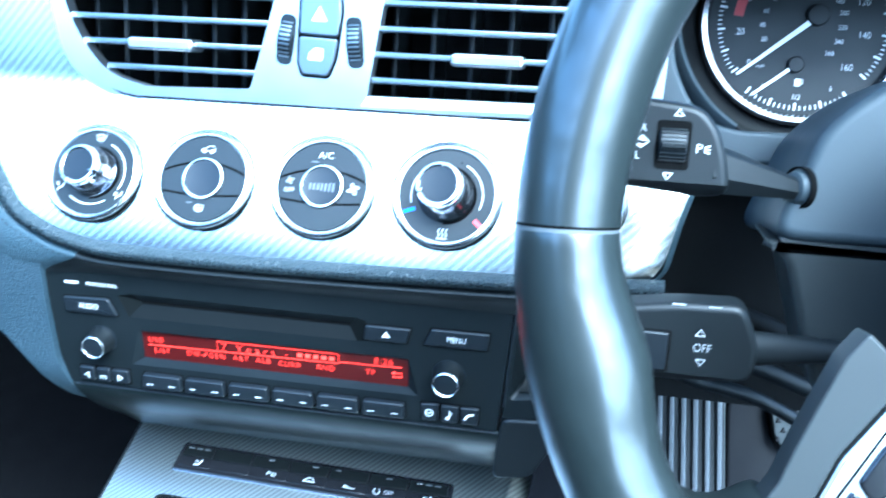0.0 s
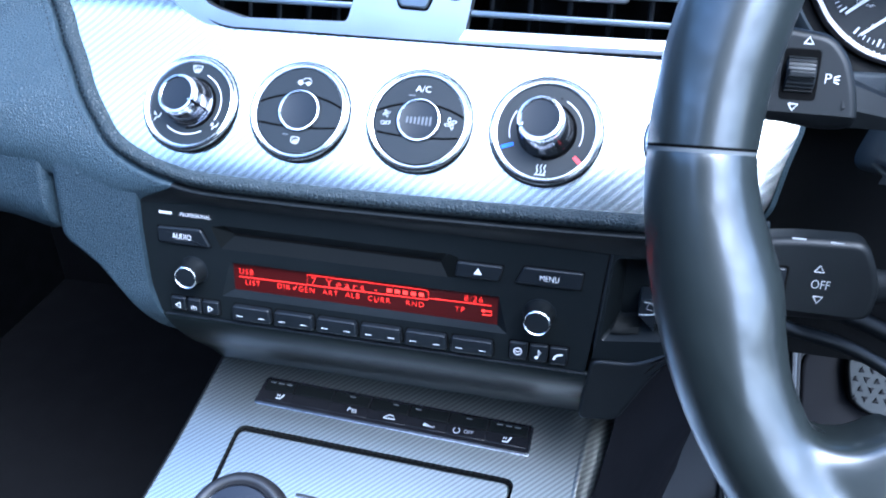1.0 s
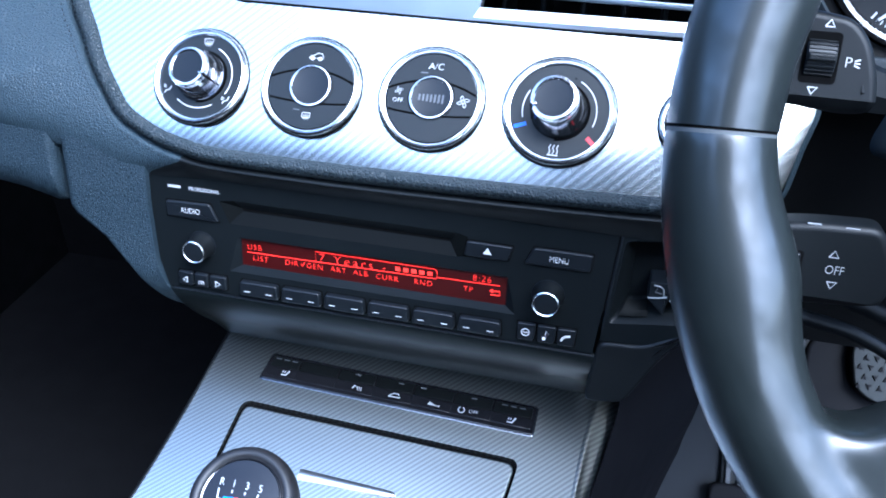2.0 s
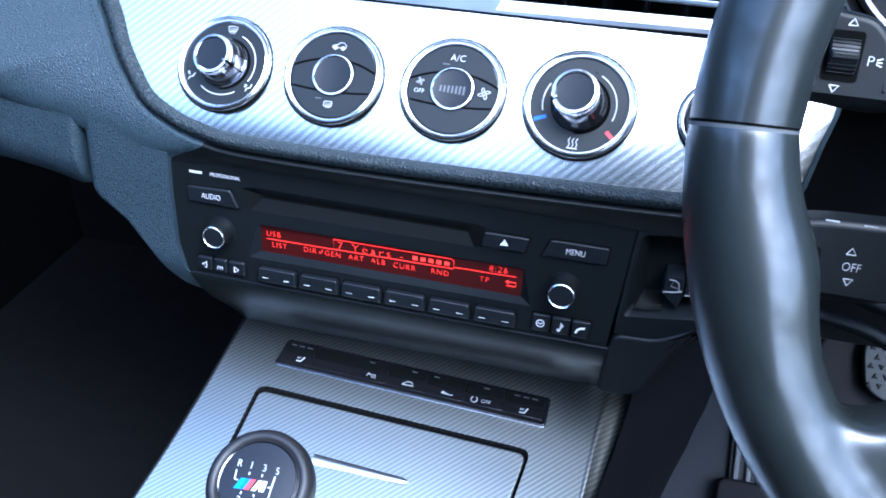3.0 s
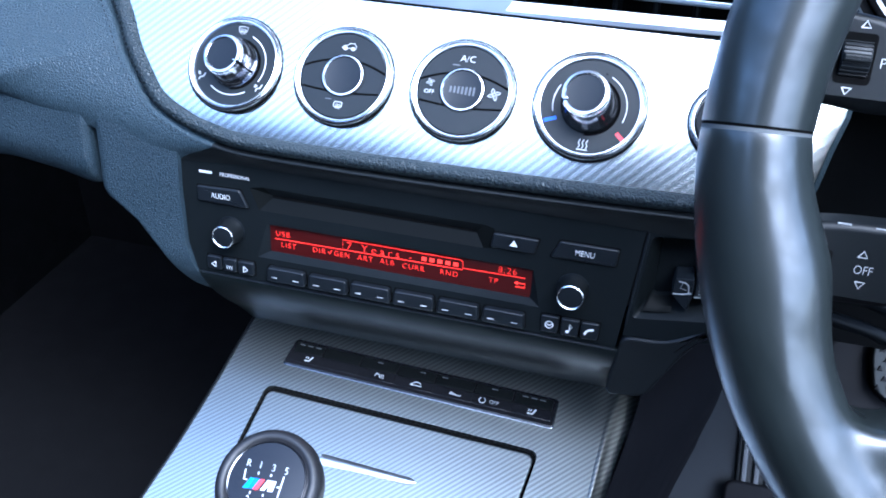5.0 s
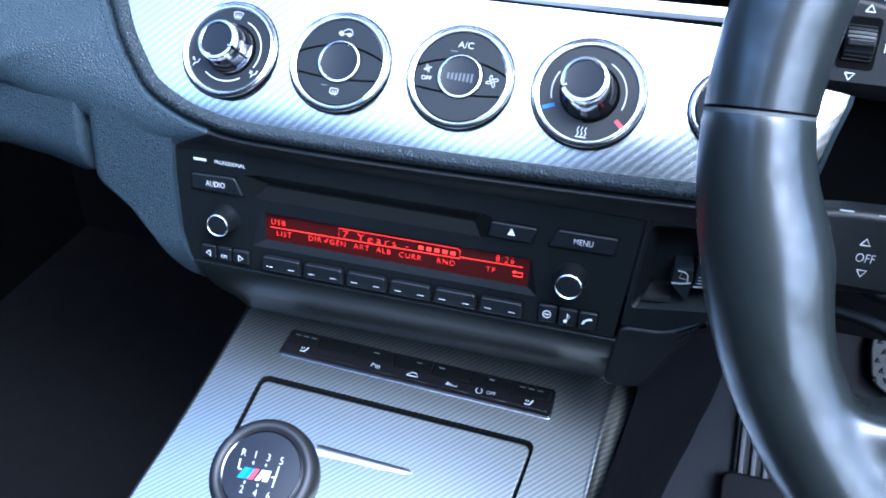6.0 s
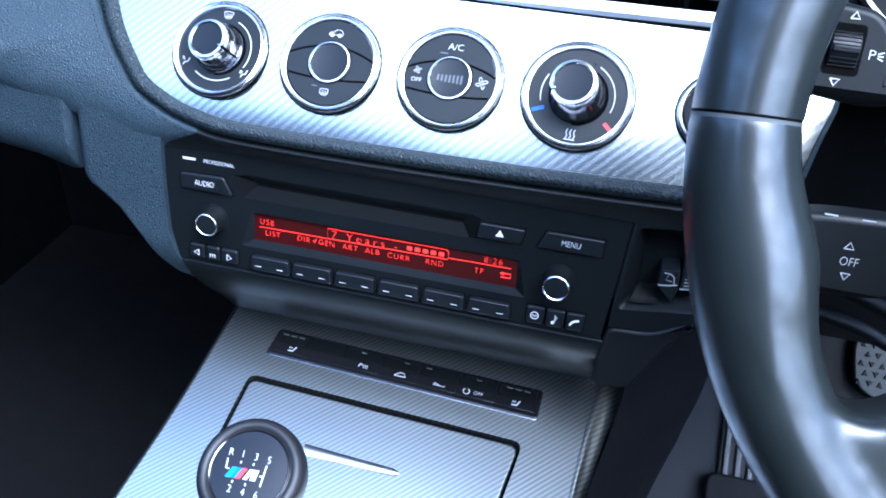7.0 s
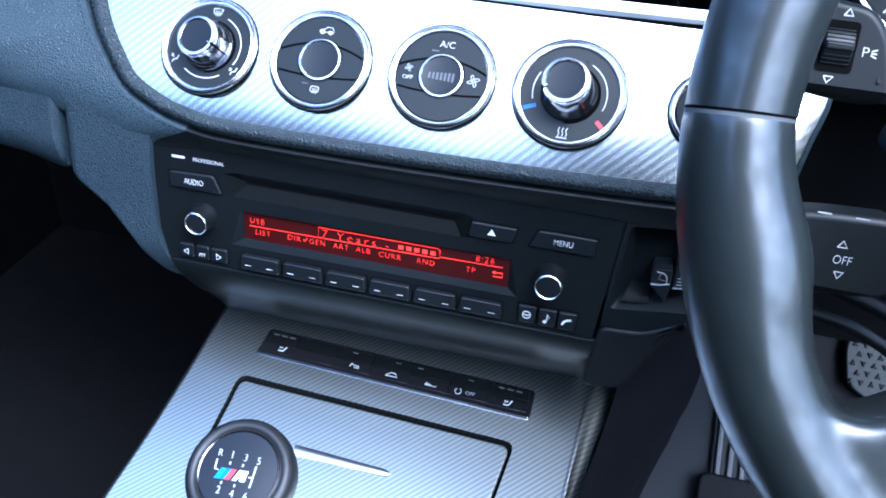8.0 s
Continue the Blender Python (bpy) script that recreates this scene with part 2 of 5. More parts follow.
def lathe(profile, seg=48, bm=None, closed=False):
    """(radius, height) turned about z."""
    bm = bm or bmesh.new()
    rings = []
    for r, z in profile:
        if r < 1e-6:
            rings.append([bm.verts.new((0, 0, z))])
        else:
            rings.append([bm.verts.new((r * math.cos(2 * math.pi * i / seg), r * math.sin(2 * math.pi * i / seg), z))
                          for i in range(seg)])
    pairs = list(zip(rings, rings[1:])) + ([(rings[-1], rings[0])] if closed else [])
    for a, b in pairs:
        for i in range(seg):
            j = (i + 1) % seg
            f = [a[i % len(a)], a[j % len(a)], b[j % len(b)], b[i % len(b)]]
            f = list(dict.fromkeys(f))
            if len(f) > 2:
                bm.faces.new(f)
    return bm


def grid(rows, bm=None, wrap=False):
    """A sheet through rows of points."""
    bm = bm or bmesh.new()
    vs = [[bm.verts.new(p) for p in row] for row in rows]
    for a, b in zip(vs, vs[1:]):
        m = len(a)
        for i in range(m if wrap else m - 1):
            bm.faces.new((a[i], a[(i + 1) % m], b[(i + 1) % m], b[i]))
    return bm


def tube(path, radius, seg=10, bm=None):
    """A round cord through points; radius may be a list."""
    path = [Vector(p) for p in path]
    rr = radius if isinstance(radius, (list, tuple)) else [radius] * len(path)
    rows = []
    up = Vector((0.13, 0.21, 0.97))
    for i, p in enumerate(path):
        d = (path[min(i + 1, len(path) - 1)] - path[max(i - 1, 0)]).normalized()
        a = d.cross(up).normalized()
        b = a.cross(d)
        rows.append([p + (a * math.cos(2 * math.pi * j / seg) + b * math.sin(2 * math.pi * j / seg)) * rr[i]
                     for j in range(seg)])
    bm = grid(rows, bm, wrap=True)
    bm.verts.ensure_lookup_table()
    n = len(bm.verts)
    bm.faces.new([bm.verts[n - 1 - i] for i in range(seg)])
    bm.faces.new([bm.verts[n - len(path) * seg + i] for i in range(seg)])
    return bm


def spline(pts, n):
    """n points on a smooth curve through pts."""
    P = [np.array(p, float) for p in pts]
    P = [2 * P[0] - P[1]] + P + [2 * P[-1] - P[-2]]
    out = []
    m = len(P) - 3
    for k in range(n):
        s = k / (n - 1) * m
        i = min(int(s), m - 1)
        t = s - i
        a, b, c, d = P[i:i + 4]
        out.append(0.5 * (2 * b + (c - a) * t + (2 * a - 5 * b + 4 * c - d) * t * t + (3 * b - a - 3 * c + d) * t ** 3))
    return out


def ring_plate(outer, holes, z0, z1, bm=None):
    """A plate with holes through it."""
    bm = bm or bmesh.new()
    edges, loops = [], []
    for pts in [outer] + holes:
        vs = [bm.verts.new((p[0], p[1], z1)) for p in pts]
        loops.append(vs)
        edges += [bm.edges.new((a, b)) for a, b in zip(vs, vs[1:] + vs[:1])]
    bmesh.ops.triangle_fill(bm, use_beauty=True, use_dissolve=False, edges=edges, normal=(0, 0, 1))
    for vs in loops:
        low = [bm.verts.new((v.co.x, v.co.y, z0)) for v in vs]
        n = len(vs)
        for i in range(n):
            bm.faces.new((vs[i], vs[(i + 1) % n], low[(i + 1) % n], low[i]))
    return bm


def text(name, s, size, x, y, z, mat, parent, rz=0.0, wide=1.0, align="CENTER", gap=1.0, thin=0.025):
    """Printed or lit lettering as thin geometry; size: the height of a capital."""
    cu = bpy.data.curves.new(name, "FONT")
    cu.body, cu.size, cu.extrude = s, size / 0.69, 0.08
    cu.align_x, cu.align_y = align, "CENTER"
    cu.resolution_u = 3
    cu.space_character = gap
    cu.offset = -thin * size
    tmp = bpy.data.objects.new("tmp", cu)
    scene.collection.objects.link(tmp)
    me = bpy.data.meshes.new_from_object(tmp.evaluated_get(bpy.context.evaluated_depsgraph_get()))
    bpy.data.objects.remove(tmp)
    me.transform(Matrix.Diagonal((K * wide, K, K, 1)))
    me.materials.clear()
    me.materials.append(mat)
    me.name = name
    ob = new(name, me)
    ob.parent = parent
    m = here(x, y, z, rz)
    m.translation *= K
    ob.matrix_local = m
    return ob


def stroke(pts, w, z, h=0.12, bm=None):
    """A flat printed line of width w."""
    bm = bm or bmesh.new()
    P = [Vector(p) for p in pts]
    L, R = [], []
    for i, p in enumerate(P):
        d = (P[min(i + 1, len(P) - 1)] - P[max(i - 1, 0)]).normalized()
        n = Vector((-d.y, d.x)) * w / 2
        L.append(p + n)
        R.append(p - n)
    prism(ccw([tuple(q) for q in L + R[::-1]]), z, z + h, bm=bm)
    return bm


def arc(r, a0, a1, n=16, cx=0, cy=0):
    return [(cx + r * math.cos(radians(a0 + (a1 - a0) * i / (n - 1))), cy + r * math.sin(radians(a0 + (a1 - a0) * i / (n - 1))))
            for i in range(n)]


# ---- setting: floor, plain walls that close the cabin, and unseen slabs that block light ----
def slab(name, w, d, h, x, y, z, mat, label, category):
    """A plain closed panel; metres, x y z its middle."""
    bm = bmesh.new()
    bmesh.ops.create_cube(bm, size=1.0, matrix=Matrix.Diagonal((w, d, h, 1)))
    bmesh.ops.bevel(bm, geom=bm.edges[:], offset=0.01, segments=2, affect="EDGES", profile=0.5)
    me = bpy.data.meshes.new(name)
    bm.to_mesh(me)
    bm.free()
    ob = new(name, finish(me, mat))
    ob.location = (x, y, z)
    return tagged(ob, label, category, kind="structure")


slab("floor", 1.9, 2.3, 0.04, 0.1, -0.35, -0.02, CARPET, "black carpet on the cabin floor", "floor")
slab("wall_front", 1.9, 0.06, 0.70, 0.1, 0.57, 0.33, CARPET, "black carpeted bulkhead ahead of the footwells", "wall")
# unseen side and rear walls; heights and widths set by the reflections they give
slab("wall_left", 0.10, 2.3, 0.86, -0.70, -0.35, 0.41, BLACK, "dark closing wall at the left, sized for reflections", "wall")
slab("wall_right", 0.10, 2.3, 0.46, 0.88, -0.35, 0.21, BLACK, "low dark wall at the right, sized for reflections", "wall")
slab("wall_rear", 1.46, 0.08, 1.06, -0.11, -1.2, 0.52, BLACK, "dark closing wall behind, sized for reflections", "wall")
# two upright slabs added behind the camera to darken trim and wheel reflections
slab("wall_blocker_left", 0.42, 0.12, 0.92, -0.38, -0.72, 0.45, BLACK, "unseen dark slab that darkens reflections at the left", "wall")
slab("wall_blocker_right", 0.40, 0.12, 1.22, 0.17, -0.72, 0.60, BLACK, "unseen dark slab behind the wheel that darkens reflections", "wall")
# added slabs out of view overhead; they block sky from the console and footwell
slab("overhead_blocker_mid", 1.9, 0.14, 0.05, 0.1, 0.06, 1.02, BLACK, "unseen dark slab overhead that darkens the console's reflections", "header")
slab("overhead_blocker_right", 1.27, 0.41, 0.05, 0.415, 0.34, 1.02, BLACK, "unseen dark slab overhead that shades the right side", "visor")
slab("overhead_blocker_rear", 0.36, 0.08, 0.05, 0.17, -0.052, 1.02, BLACK, "unseen dark slab that darkens the console's right half", "header")
slab("overhead_blocker_left", 0.62, 0.32, 0.05, -0.54, 0.385, 1.02, BLACK, "unseen dark slab overhead that shades the left side", "header")

# ---- dashboard ----
dash = thing("dashboard", Matrix.Translation(ORIGIN), "charcoal leather dashboard with silver weave trim", "dashboard")


def lean_at(v):
    if v > 30:
        s = min(1.0, (v - 30) / 14)
        return 43 - 25 * s * s * (3 - 2 * s)
    if v < 8:
        s = min(1.0, (8 - v) / 40)
        return 43 - 17 * s
    return 43.0


def dash_table():
    """The section of the dashboard: y, z and lean along the surface."""
    rows = {0: (22.0, 626.5)}
    y, z = 22.0, 626.5
    for i in range(1, 161):
        a = radians(lean_at(i - 0.5))
        y, z = y + math.sin(a), z + math.cos(a)
        rows[i] = (y, z)
    y, z = 22.0, 626.5
    for i in range(-1, -61, -1):
        a = radians(lean_at(i + 0.5))
        y, z = y - math.sin(a), z - math.cos(a)
        rows[i] = (y, z)
    return rows


SECTION = dash_table()


def on_dash(u, v, h=0.0):
    """A point of the dashboard's surface, h out from it."""
    v = max(-59.9, min(159.0, v))
    i = math.floor(v)
    t = v - i
    (y0, z0), (y1, z1) = SECTION[i], SECTION[i + 1]
    a = radians(lean_at(v))
    return Vector((u, y0 + (y1 - y0) * t - math.cos(a) * h, z0 + (z1 - z0) * t + math.sin(a) * h - 550))


def along(table, v):
    if v <= table[0][0]:
        return table[0][1]
    for (a, x), (b, y) in zip(table, table[1:]):
        if v <= b:
            return x + (y - x) * (v - a) / (b - a)
    return table[-1][1]


# seam between the piping and the pad, with the outer edge of the pad: u, v, x, y, z
PAD_STATIONS = [
    (-170, 120, -430, 60, 760), (-164, 60, -400, 22, 640), (-150.5, 27, -300, 12, 615.5), (-140, 10, -240, 10, 607),
    (-133, -2, -194, 8, 600), (-124, -14, -170, 7, 595), (-114, -25, -147, 7, 590), (-98, -33, -124, 6, 581.5),
    (-84, -36.8, -105, 6, 581), (-70, -39.0, -72, 6, 583), (-40, -39.6, -40, 6, 583), (7, -39.4, 7, 6, 583),
    (77, -38, 77, 6, 583), (126, -36.3, 126, 6, 582.5), (168, -34, 168, 6, 582)]
N_PAD = 150
pad_line = spline(PAD_STATIONS, N_PAD)


def seam_frame(i):
    """The seam at step i: place, way along it and way out from the trim, in the surface."""
    p = pad_line[i]
    q, r = pad_line[min(i + 1, N_PAD - 1)], pad_line[max(i - 1, 0)]
    d = Vector((q[0] - r[0], q[1] - r[1])).normalized()
    return Vector((p[0], p[1])), d, Vector((d.y, -d.x))


# the pad swells out of the seam with a small lip; right of the side panel its underside turns in, shade put into a
# black colour
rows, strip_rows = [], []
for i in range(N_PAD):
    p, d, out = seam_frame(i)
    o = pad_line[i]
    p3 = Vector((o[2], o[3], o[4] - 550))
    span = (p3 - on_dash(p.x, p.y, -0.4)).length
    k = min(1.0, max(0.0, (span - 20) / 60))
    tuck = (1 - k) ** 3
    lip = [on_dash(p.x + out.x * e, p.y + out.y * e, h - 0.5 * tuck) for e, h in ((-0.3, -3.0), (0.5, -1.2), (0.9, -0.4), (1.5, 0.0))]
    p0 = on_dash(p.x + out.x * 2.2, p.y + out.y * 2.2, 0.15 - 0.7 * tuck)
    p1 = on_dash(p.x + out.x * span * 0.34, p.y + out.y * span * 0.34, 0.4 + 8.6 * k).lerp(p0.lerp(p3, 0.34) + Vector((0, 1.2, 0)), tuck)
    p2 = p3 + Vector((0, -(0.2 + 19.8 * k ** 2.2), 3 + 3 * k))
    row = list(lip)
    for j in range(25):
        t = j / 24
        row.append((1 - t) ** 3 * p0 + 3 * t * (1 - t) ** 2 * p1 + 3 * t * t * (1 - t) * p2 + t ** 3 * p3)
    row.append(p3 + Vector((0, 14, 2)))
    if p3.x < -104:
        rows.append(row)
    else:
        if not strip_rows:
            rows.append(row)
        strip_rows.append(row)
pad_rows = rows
part("leather_pad", grid(rows), PAD, dash, "charcoal grained leather pad", sharp=80)
part("pad_underside", grid(strip_rows), SOFT, dash, "shaded underside of the pad above the radio, coloured black", sharp=80)


def roll_width(i):
    return 9.5 - 2.0 * min(1.0, max(0.0, (i - 20) / 60))


def roll_height(s):
    low = -1.5 if s < 0.5 else -2.2
    return low + (2.8 - low) * math.sin(math.pi * (0.08 + 0.92 * s)) ** 0.66


rows = []
for i in range(N_PAD):
    p, d, out = seam_frame(i)
    w = roll_width(i)
    row = []
    for j in range(13):
        s = j / 12
        row.append(on_dash(p.x - out.x * (w * (1 - s) + 0.4), p.y - out.y * (w * (1 - s) + 0.4), roll_height(s)))
    rows.append(row)
part("piping", grid(rows), PIPING, dash, "rolled leather edge along the trim", sharp=80)

def stitch_spot(i, side):
    """A point of the stitch line on the rolled edge (0) or on the pad (1)."""
    p, d, out = seam_frame(i)
    if side == 0:
        w = roll_width(i)
        e = 2.7
        return on_dash(p.x - out.x * e, p.y - out.y * e, roll_height(1 - (e - 0.4) / w) + 0.25)
    row = pad_rows[min(i, len(pad_rows) - 1)][4:]
    left = 1.2
    for q, r in zip(row, row[1:]):
        step = (r - q).length
        if step > left:
            c = q.lerp(r, left / step)
            return c + (r - q).cross(Vector((1, 0, 0))).normalized() * -0.1
        left -= step
    return row[-1]


bm = bmesh.new()
for side in (0, 1):
    acc, last = 0.0, None
    for i in range((N_PAD - 1) * 8):
        t = (i % 8) / 8
        c = stitch_spot(i // 8, side).lerp(stitch_spot(i // 8 + 1, side), t)
        if last is not None:
            acc += (c - last).length
            if acc > 2.7 and seam_frame(i // 8)[0].y < 80 and (side == 0 or i // 8 < len(pad_rows) - 2):
                acc = 0.0
                way = (c - last).normalized()
                tube([c + way * e for e in (-0.8, 0.0, 0.8)], [0.3, 0.62, 0.3] if side == 0 else [0.15, 0.32, 0.15], 5, bm)
        last = c
stitch = part("stitching", bm, STITCH, dash, "fine dark stitching beside the seam")
stitch["kind"] = "stuff"

# silver weave panel: rows from its lower edge upwards
LEFT_EDGE = [(-33.4, -64), (-32.5, -76), (-30, -86), (-24.6, -101), (-13, -115), (6.6, -129), (22, -139), (45, -148), (60, -152), (100, -160)]
VENT_EDGE = [(34.5, 180), (34.6, -57), (37.5, -76), (50, -97), (62, -101), (83, -105), (100, -107)]


RIGHT_EDGE = [(-31, 158), (-28, 163), (-22, 167), (-4, 171), (9.5, 175), (34, 178)]
rows = []
for v in [-33.4 + 67.8 * (i / 44) for i in range(45)]:
    lo, hi = along(LEFT_EDGE, v) - 1.5, along(RIGHT_EDGE, v)
    w = max(0.0, (20 - v) / 54)
    rows.append([on_dash(u, v + w * 0.012 * (u + 57), -2.6 * max(0.0, (u - hi + 12) / 12) ** 2)
                 for u in [lo + (hi - lo) * j / 60 for j in range(61)]])
bm = grid(rows)
rows = []
for v in [34.4 + 64 * (i / 30) ** 1.3 for i in range(31)]:
    lo, hi = along(LEFT_EDGE, v) - 1.5, along(VENT_EDGE, max(v, 34.65)) + 3
    rows.append([on_dash(lo + (hi - lo) * j / 14, v, 0.0) for j in range(15)])
grid(rows, bm)


def flat_frame_part(name, bm, mat, parent, frame_m, label=""):
    """A part of a world-aligned thing whose texture lies in a leaning frame."""
    m = parent.matrix_world.inverted() @ frame_m
    inv = m.inverted()
    bmesh.ops.scale(bm, vec=(K, K, K), verts=bm.verts)
    bmesh.ops.transform(bm, matrix=inv, verts=bm.verts)
    bmesh.ops.recalc_face_normals(bm, faces=bm.faces)
    me = bpy.data.meshes.new(name)
    bm.to_mesh(me)
    bm.free()
    ob = new(name, finish(me, mat, 80))
    ob.parent = parent
    ob.matrix_local = m
    if label:
        ob["label"] = label
    return ob


PAN = plane(0, 22, 626.5, 43)
flat_frame_part("trim_panel", bm, SILVER, dash, PAN, "silver trim pressed with a carbon weave")

# end cap of the trim beside the steering column
cap = [on_dash(along(RIGHT_EDGE, v) + 0.0, v, -2.4) for v in range(-32, 35, 3)]
rows = [[p, p + Vector((2.2, 1.5, -0.6)), p + Vector((3.0, 6, -1)), p + Vector((3.0, 40, -4))] for p in cap]
part("trim_end", grid(rows), PAD, dash, "dark leather edge at the trim's end", sharp=80)

# top of the dashboard above the vents
rows = []
for x in range(-430, 431, 20):
    q = on_dash(x, 108, -1)
    rows.append([q + Vector((0, 0, -12)), q, q + Vector((0, 12, 8)), q + Vector((0, 60, 16)), q + Vector((0, 220, 10)), q + Vector((0, 420, -20))])
part("dash_top", grid(rows), PAD, dash, "charcoal leather top of the dashboard", sharp=80)
# hollow behind the trim, right of the vents
rows = [[Vector((x, 80, -60)), Vector((x, 90, 60)), Vector((x, 150, 180))] for x in (140, 330)]
part("inner_wall", grid(rows), BLACK, dash)

# lower leather panels left of the radio
GB = plane(-150, 2, 550, 8)
m_gb = dash.matrix_world.inverted() @ GB
SIDE_L = [(-43, 54), (-40, 47), (-37, 42.5), (-17, 31), (-2.5, 19.5), (8, 5), (12, 3.0), (48, 2.8)]
SIDE_R = [(-43, 64), (-34, 57), (-26, 51), (-11, 47.3), (18, 46.5), (48, 47)]
rows = []
for i in range(46):
    v = -43 + 91 * i / 45
    lo, hi = along(SIDE_L, v), along(SIDE_R, v)
    row = []
    for j in range(21):
        s = j / 20
        d = s * (hi - lo)
        row.append(Vector((lo + (hi - lo) * s, v, 3.0 - 5.0 * max(0.0, 1 - d / 3.5) ** 2 - 0.018 * max(0.0, -14 - v) ** 2)))
    row = [row[0] + Vector((0.4, 1, -38))] + row + [row[-1] + Vector((0, 0, -12))]
    rows.append(row)
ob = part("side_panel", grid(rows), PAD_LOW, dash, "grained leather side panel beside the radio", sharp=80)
ob.matrix_local = m_gb
LID_TOP = [(-260, 80), (-120, 66), (-40, 54), (-0.4, 46)]
LID_LOW = [(-260, 10), (-120, 15), (-49, 17), (-24, 14), (-6, 10), (-0.4, 10.5)]
rows = []
for x in [-260 + 259.6 * (1 - (1 - i / 50) ** 2.2) for i in range(51)]:
    top, low = along(LID_TOP, x), along(LID_LOW, x)
    row = [Vector((x, top + (low - top) * t, 3.4 - 8.0 * max(0.0, (t - 0.5) / 0.5) ** 2.4 - 3.0 * max(0.0, 1 + (x + 0.4) / 2.4) ** 2))
           for t in [j / 28 for j in range(29)]]
    rows.append(row + [row[-1] + Vector((0, 3, -30))])
rows.append([p + Vector((-0.3, 0, -30)) for p in rows[-1]])
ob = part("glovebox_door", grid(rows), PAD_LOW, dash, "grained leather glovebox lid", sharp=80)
ob.matrix_local = m_gb
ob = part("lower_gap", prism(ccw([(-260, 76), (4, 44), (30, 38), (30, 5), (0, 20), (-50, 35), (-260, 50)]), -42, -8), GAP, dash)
ob.matrix_local = m_gb

# chin below the radio, rolling back to the console
RAD = plane(0, 2, 550, 8)
m_rad = dash.matrix_world.inverted() @ RAD
chin = spline([(-25.6, -4, -98.5, 107), (-25.9, -0.2, -98.5, 106.8), (-30, -0.6, -96.5, 106.4), (-38, -5, -94.5, 106), (-48, -14, -93, 105.5), (-62, -30, -93, 105), (-82, -50, -94, 104.5)], 30)
rows = []
for v, h, lo, hi in chin:
    row = [Vector((lo - 2.0, v, h - 22)), Vector((lo - 0.6, v, h - 2.0))]
    row += [Vector((lo + (hi - lo) * j / 24, v, h)) for j in range(25)]
    row += [Vector((hi + 0.5, v, h - 1.2)), Vector((hi + 0.8, v, h - 22))]
    rows.append(row)
ob = part("lower_fascia", grid(rows), CHIN, dash, "smooth black chin below the radio", sharp=60)
ob.matrix_local = m_rad
bm = prism(ccw(rect(201, 0.7, 4, -25.9, 0.3)), -2, 0.55, 0.25, 3)
ob = part("joint_bead", bm, BUTTON, dash, "thin raised edge between radio and chin")
ob.matrix_local = m_rad
ob = part("radio_cavity", prism(rect(196, 52, 4, 3), -40, -16), BLACK, dash)
ob.matrix_local = m_rad

# pocket and knee panel beside the radio
KNEE = plane(110, 0, 530, 8)
m_kn = dash.matrix_world.inverted() @ KNEE
mouth = round_poly(ccw([(2.0, 51), (39, 55), (39, 17), (20, 14.5), (-0.6, 11.6)]), 2.5, 6)
inner = round_poly(ccw([(6.5, 49), (37, 52), (37, 24), (22, 22), (6.8, 19.0)]), 2.5, 6)
ob = part("pocket", ring_plate(ccw([(0.4, 54), (42, 58), (42, 7), (16, 3.6), (-3.0, 2.6)]), [mouth], -6, 1.0), PLASTIC, dash, "open black storage pocket beside the radio")
ob.matrix_local = m_kn
walls = [[Vector((p[0], p[1], 0.98)) for p in mouth], [Vector((p[0] * 0.8 + q[0] * 0.2, p[1] * 0.8 + q[1] * 0.2, -1.0)) for p, q in zip(mouth, inner)],
         [Vector((q[0], q[1], -13.0)) for q in inner]]
bm = grid(walls, wrap=True)
bm.faces.new([bm.verts.new((q[0], q[1], -13.0)) for q in inner])
ob = part("pocket_lining", bm, PLASTIC, dash, "dark sloping walls of the pocket", sharp=40)
ob.matrix_local = m_kn
# bead in shinier plastic stands for the light along this edge
ob = part("pocket_edge", tube([(0.5, 52.5, 0.9), (-1.2, 30, 0.9), (-2.6, 8, 0.9)], 0.55, 8), BUTTON, dash, "bead that draws the lit edge of the pocket")
ob.matrix_local = m_kn
bm = grid([[(3.0, 15.4, -0.6), (8, 15.6, -0.8), (15.0, 16.4, -1.5)], [(4.4, 17.4, -1.6), (9, 18.0, -2.2), (15.0, 18.6, -3.0)], [(6.4, 21.4, -6), (9, 20.4, -7), (15, 21, -9)]])
ob = part("pocket_floor", bm, FASCIA, dash, "sloping wedge of the pocket's floor", sharp=30)
ob.matrix_local = m_kn
knee = ccw([(-3.4, 2.2), (14.8, 3.2), (25, 8.5), (33, 12.5), (30, 7.5), (21.4, -6.1), (16, -17), (10.8, -27.4), (-6.6, -29.5)])
ob = part("knee_panel", prism(round_poly(knee, 4.5), -30, 2.0, 1.8, 4), SOFT, dash, "black knee panel under the pocket")
ob.matrix_local = m_kn

for off in (0.0, 1.7):
    ob = part("edge_bead", tube([(19.6 + off, -1.0 - off, 1.6), (25.4 + off, 6.2 - off, 1.8), (31.0 + off, 11.4 - off, 1.6)], 0.45, 8), GLOSS, dash, "thin glossy bead along the knee panel")
    ob.matrix_local = m_kn

# plug in the pocket: a clip block with a bright lip, and a ribbed socket beside it
plug = thing("socket_plug", KNEE @ here(18 * K, 29 * K, -3 * K), "black diagnostic plug in the storage pocket", "plug")
part("body", prism(ccw(round_poly([(-4.2, -3.2), (3.2, -10.2), (4.4, -3), (4.0, 5.4), (-3.8, 4.6)], 0.8)), -9, 3.0, 0.6), BUTTON, plug)
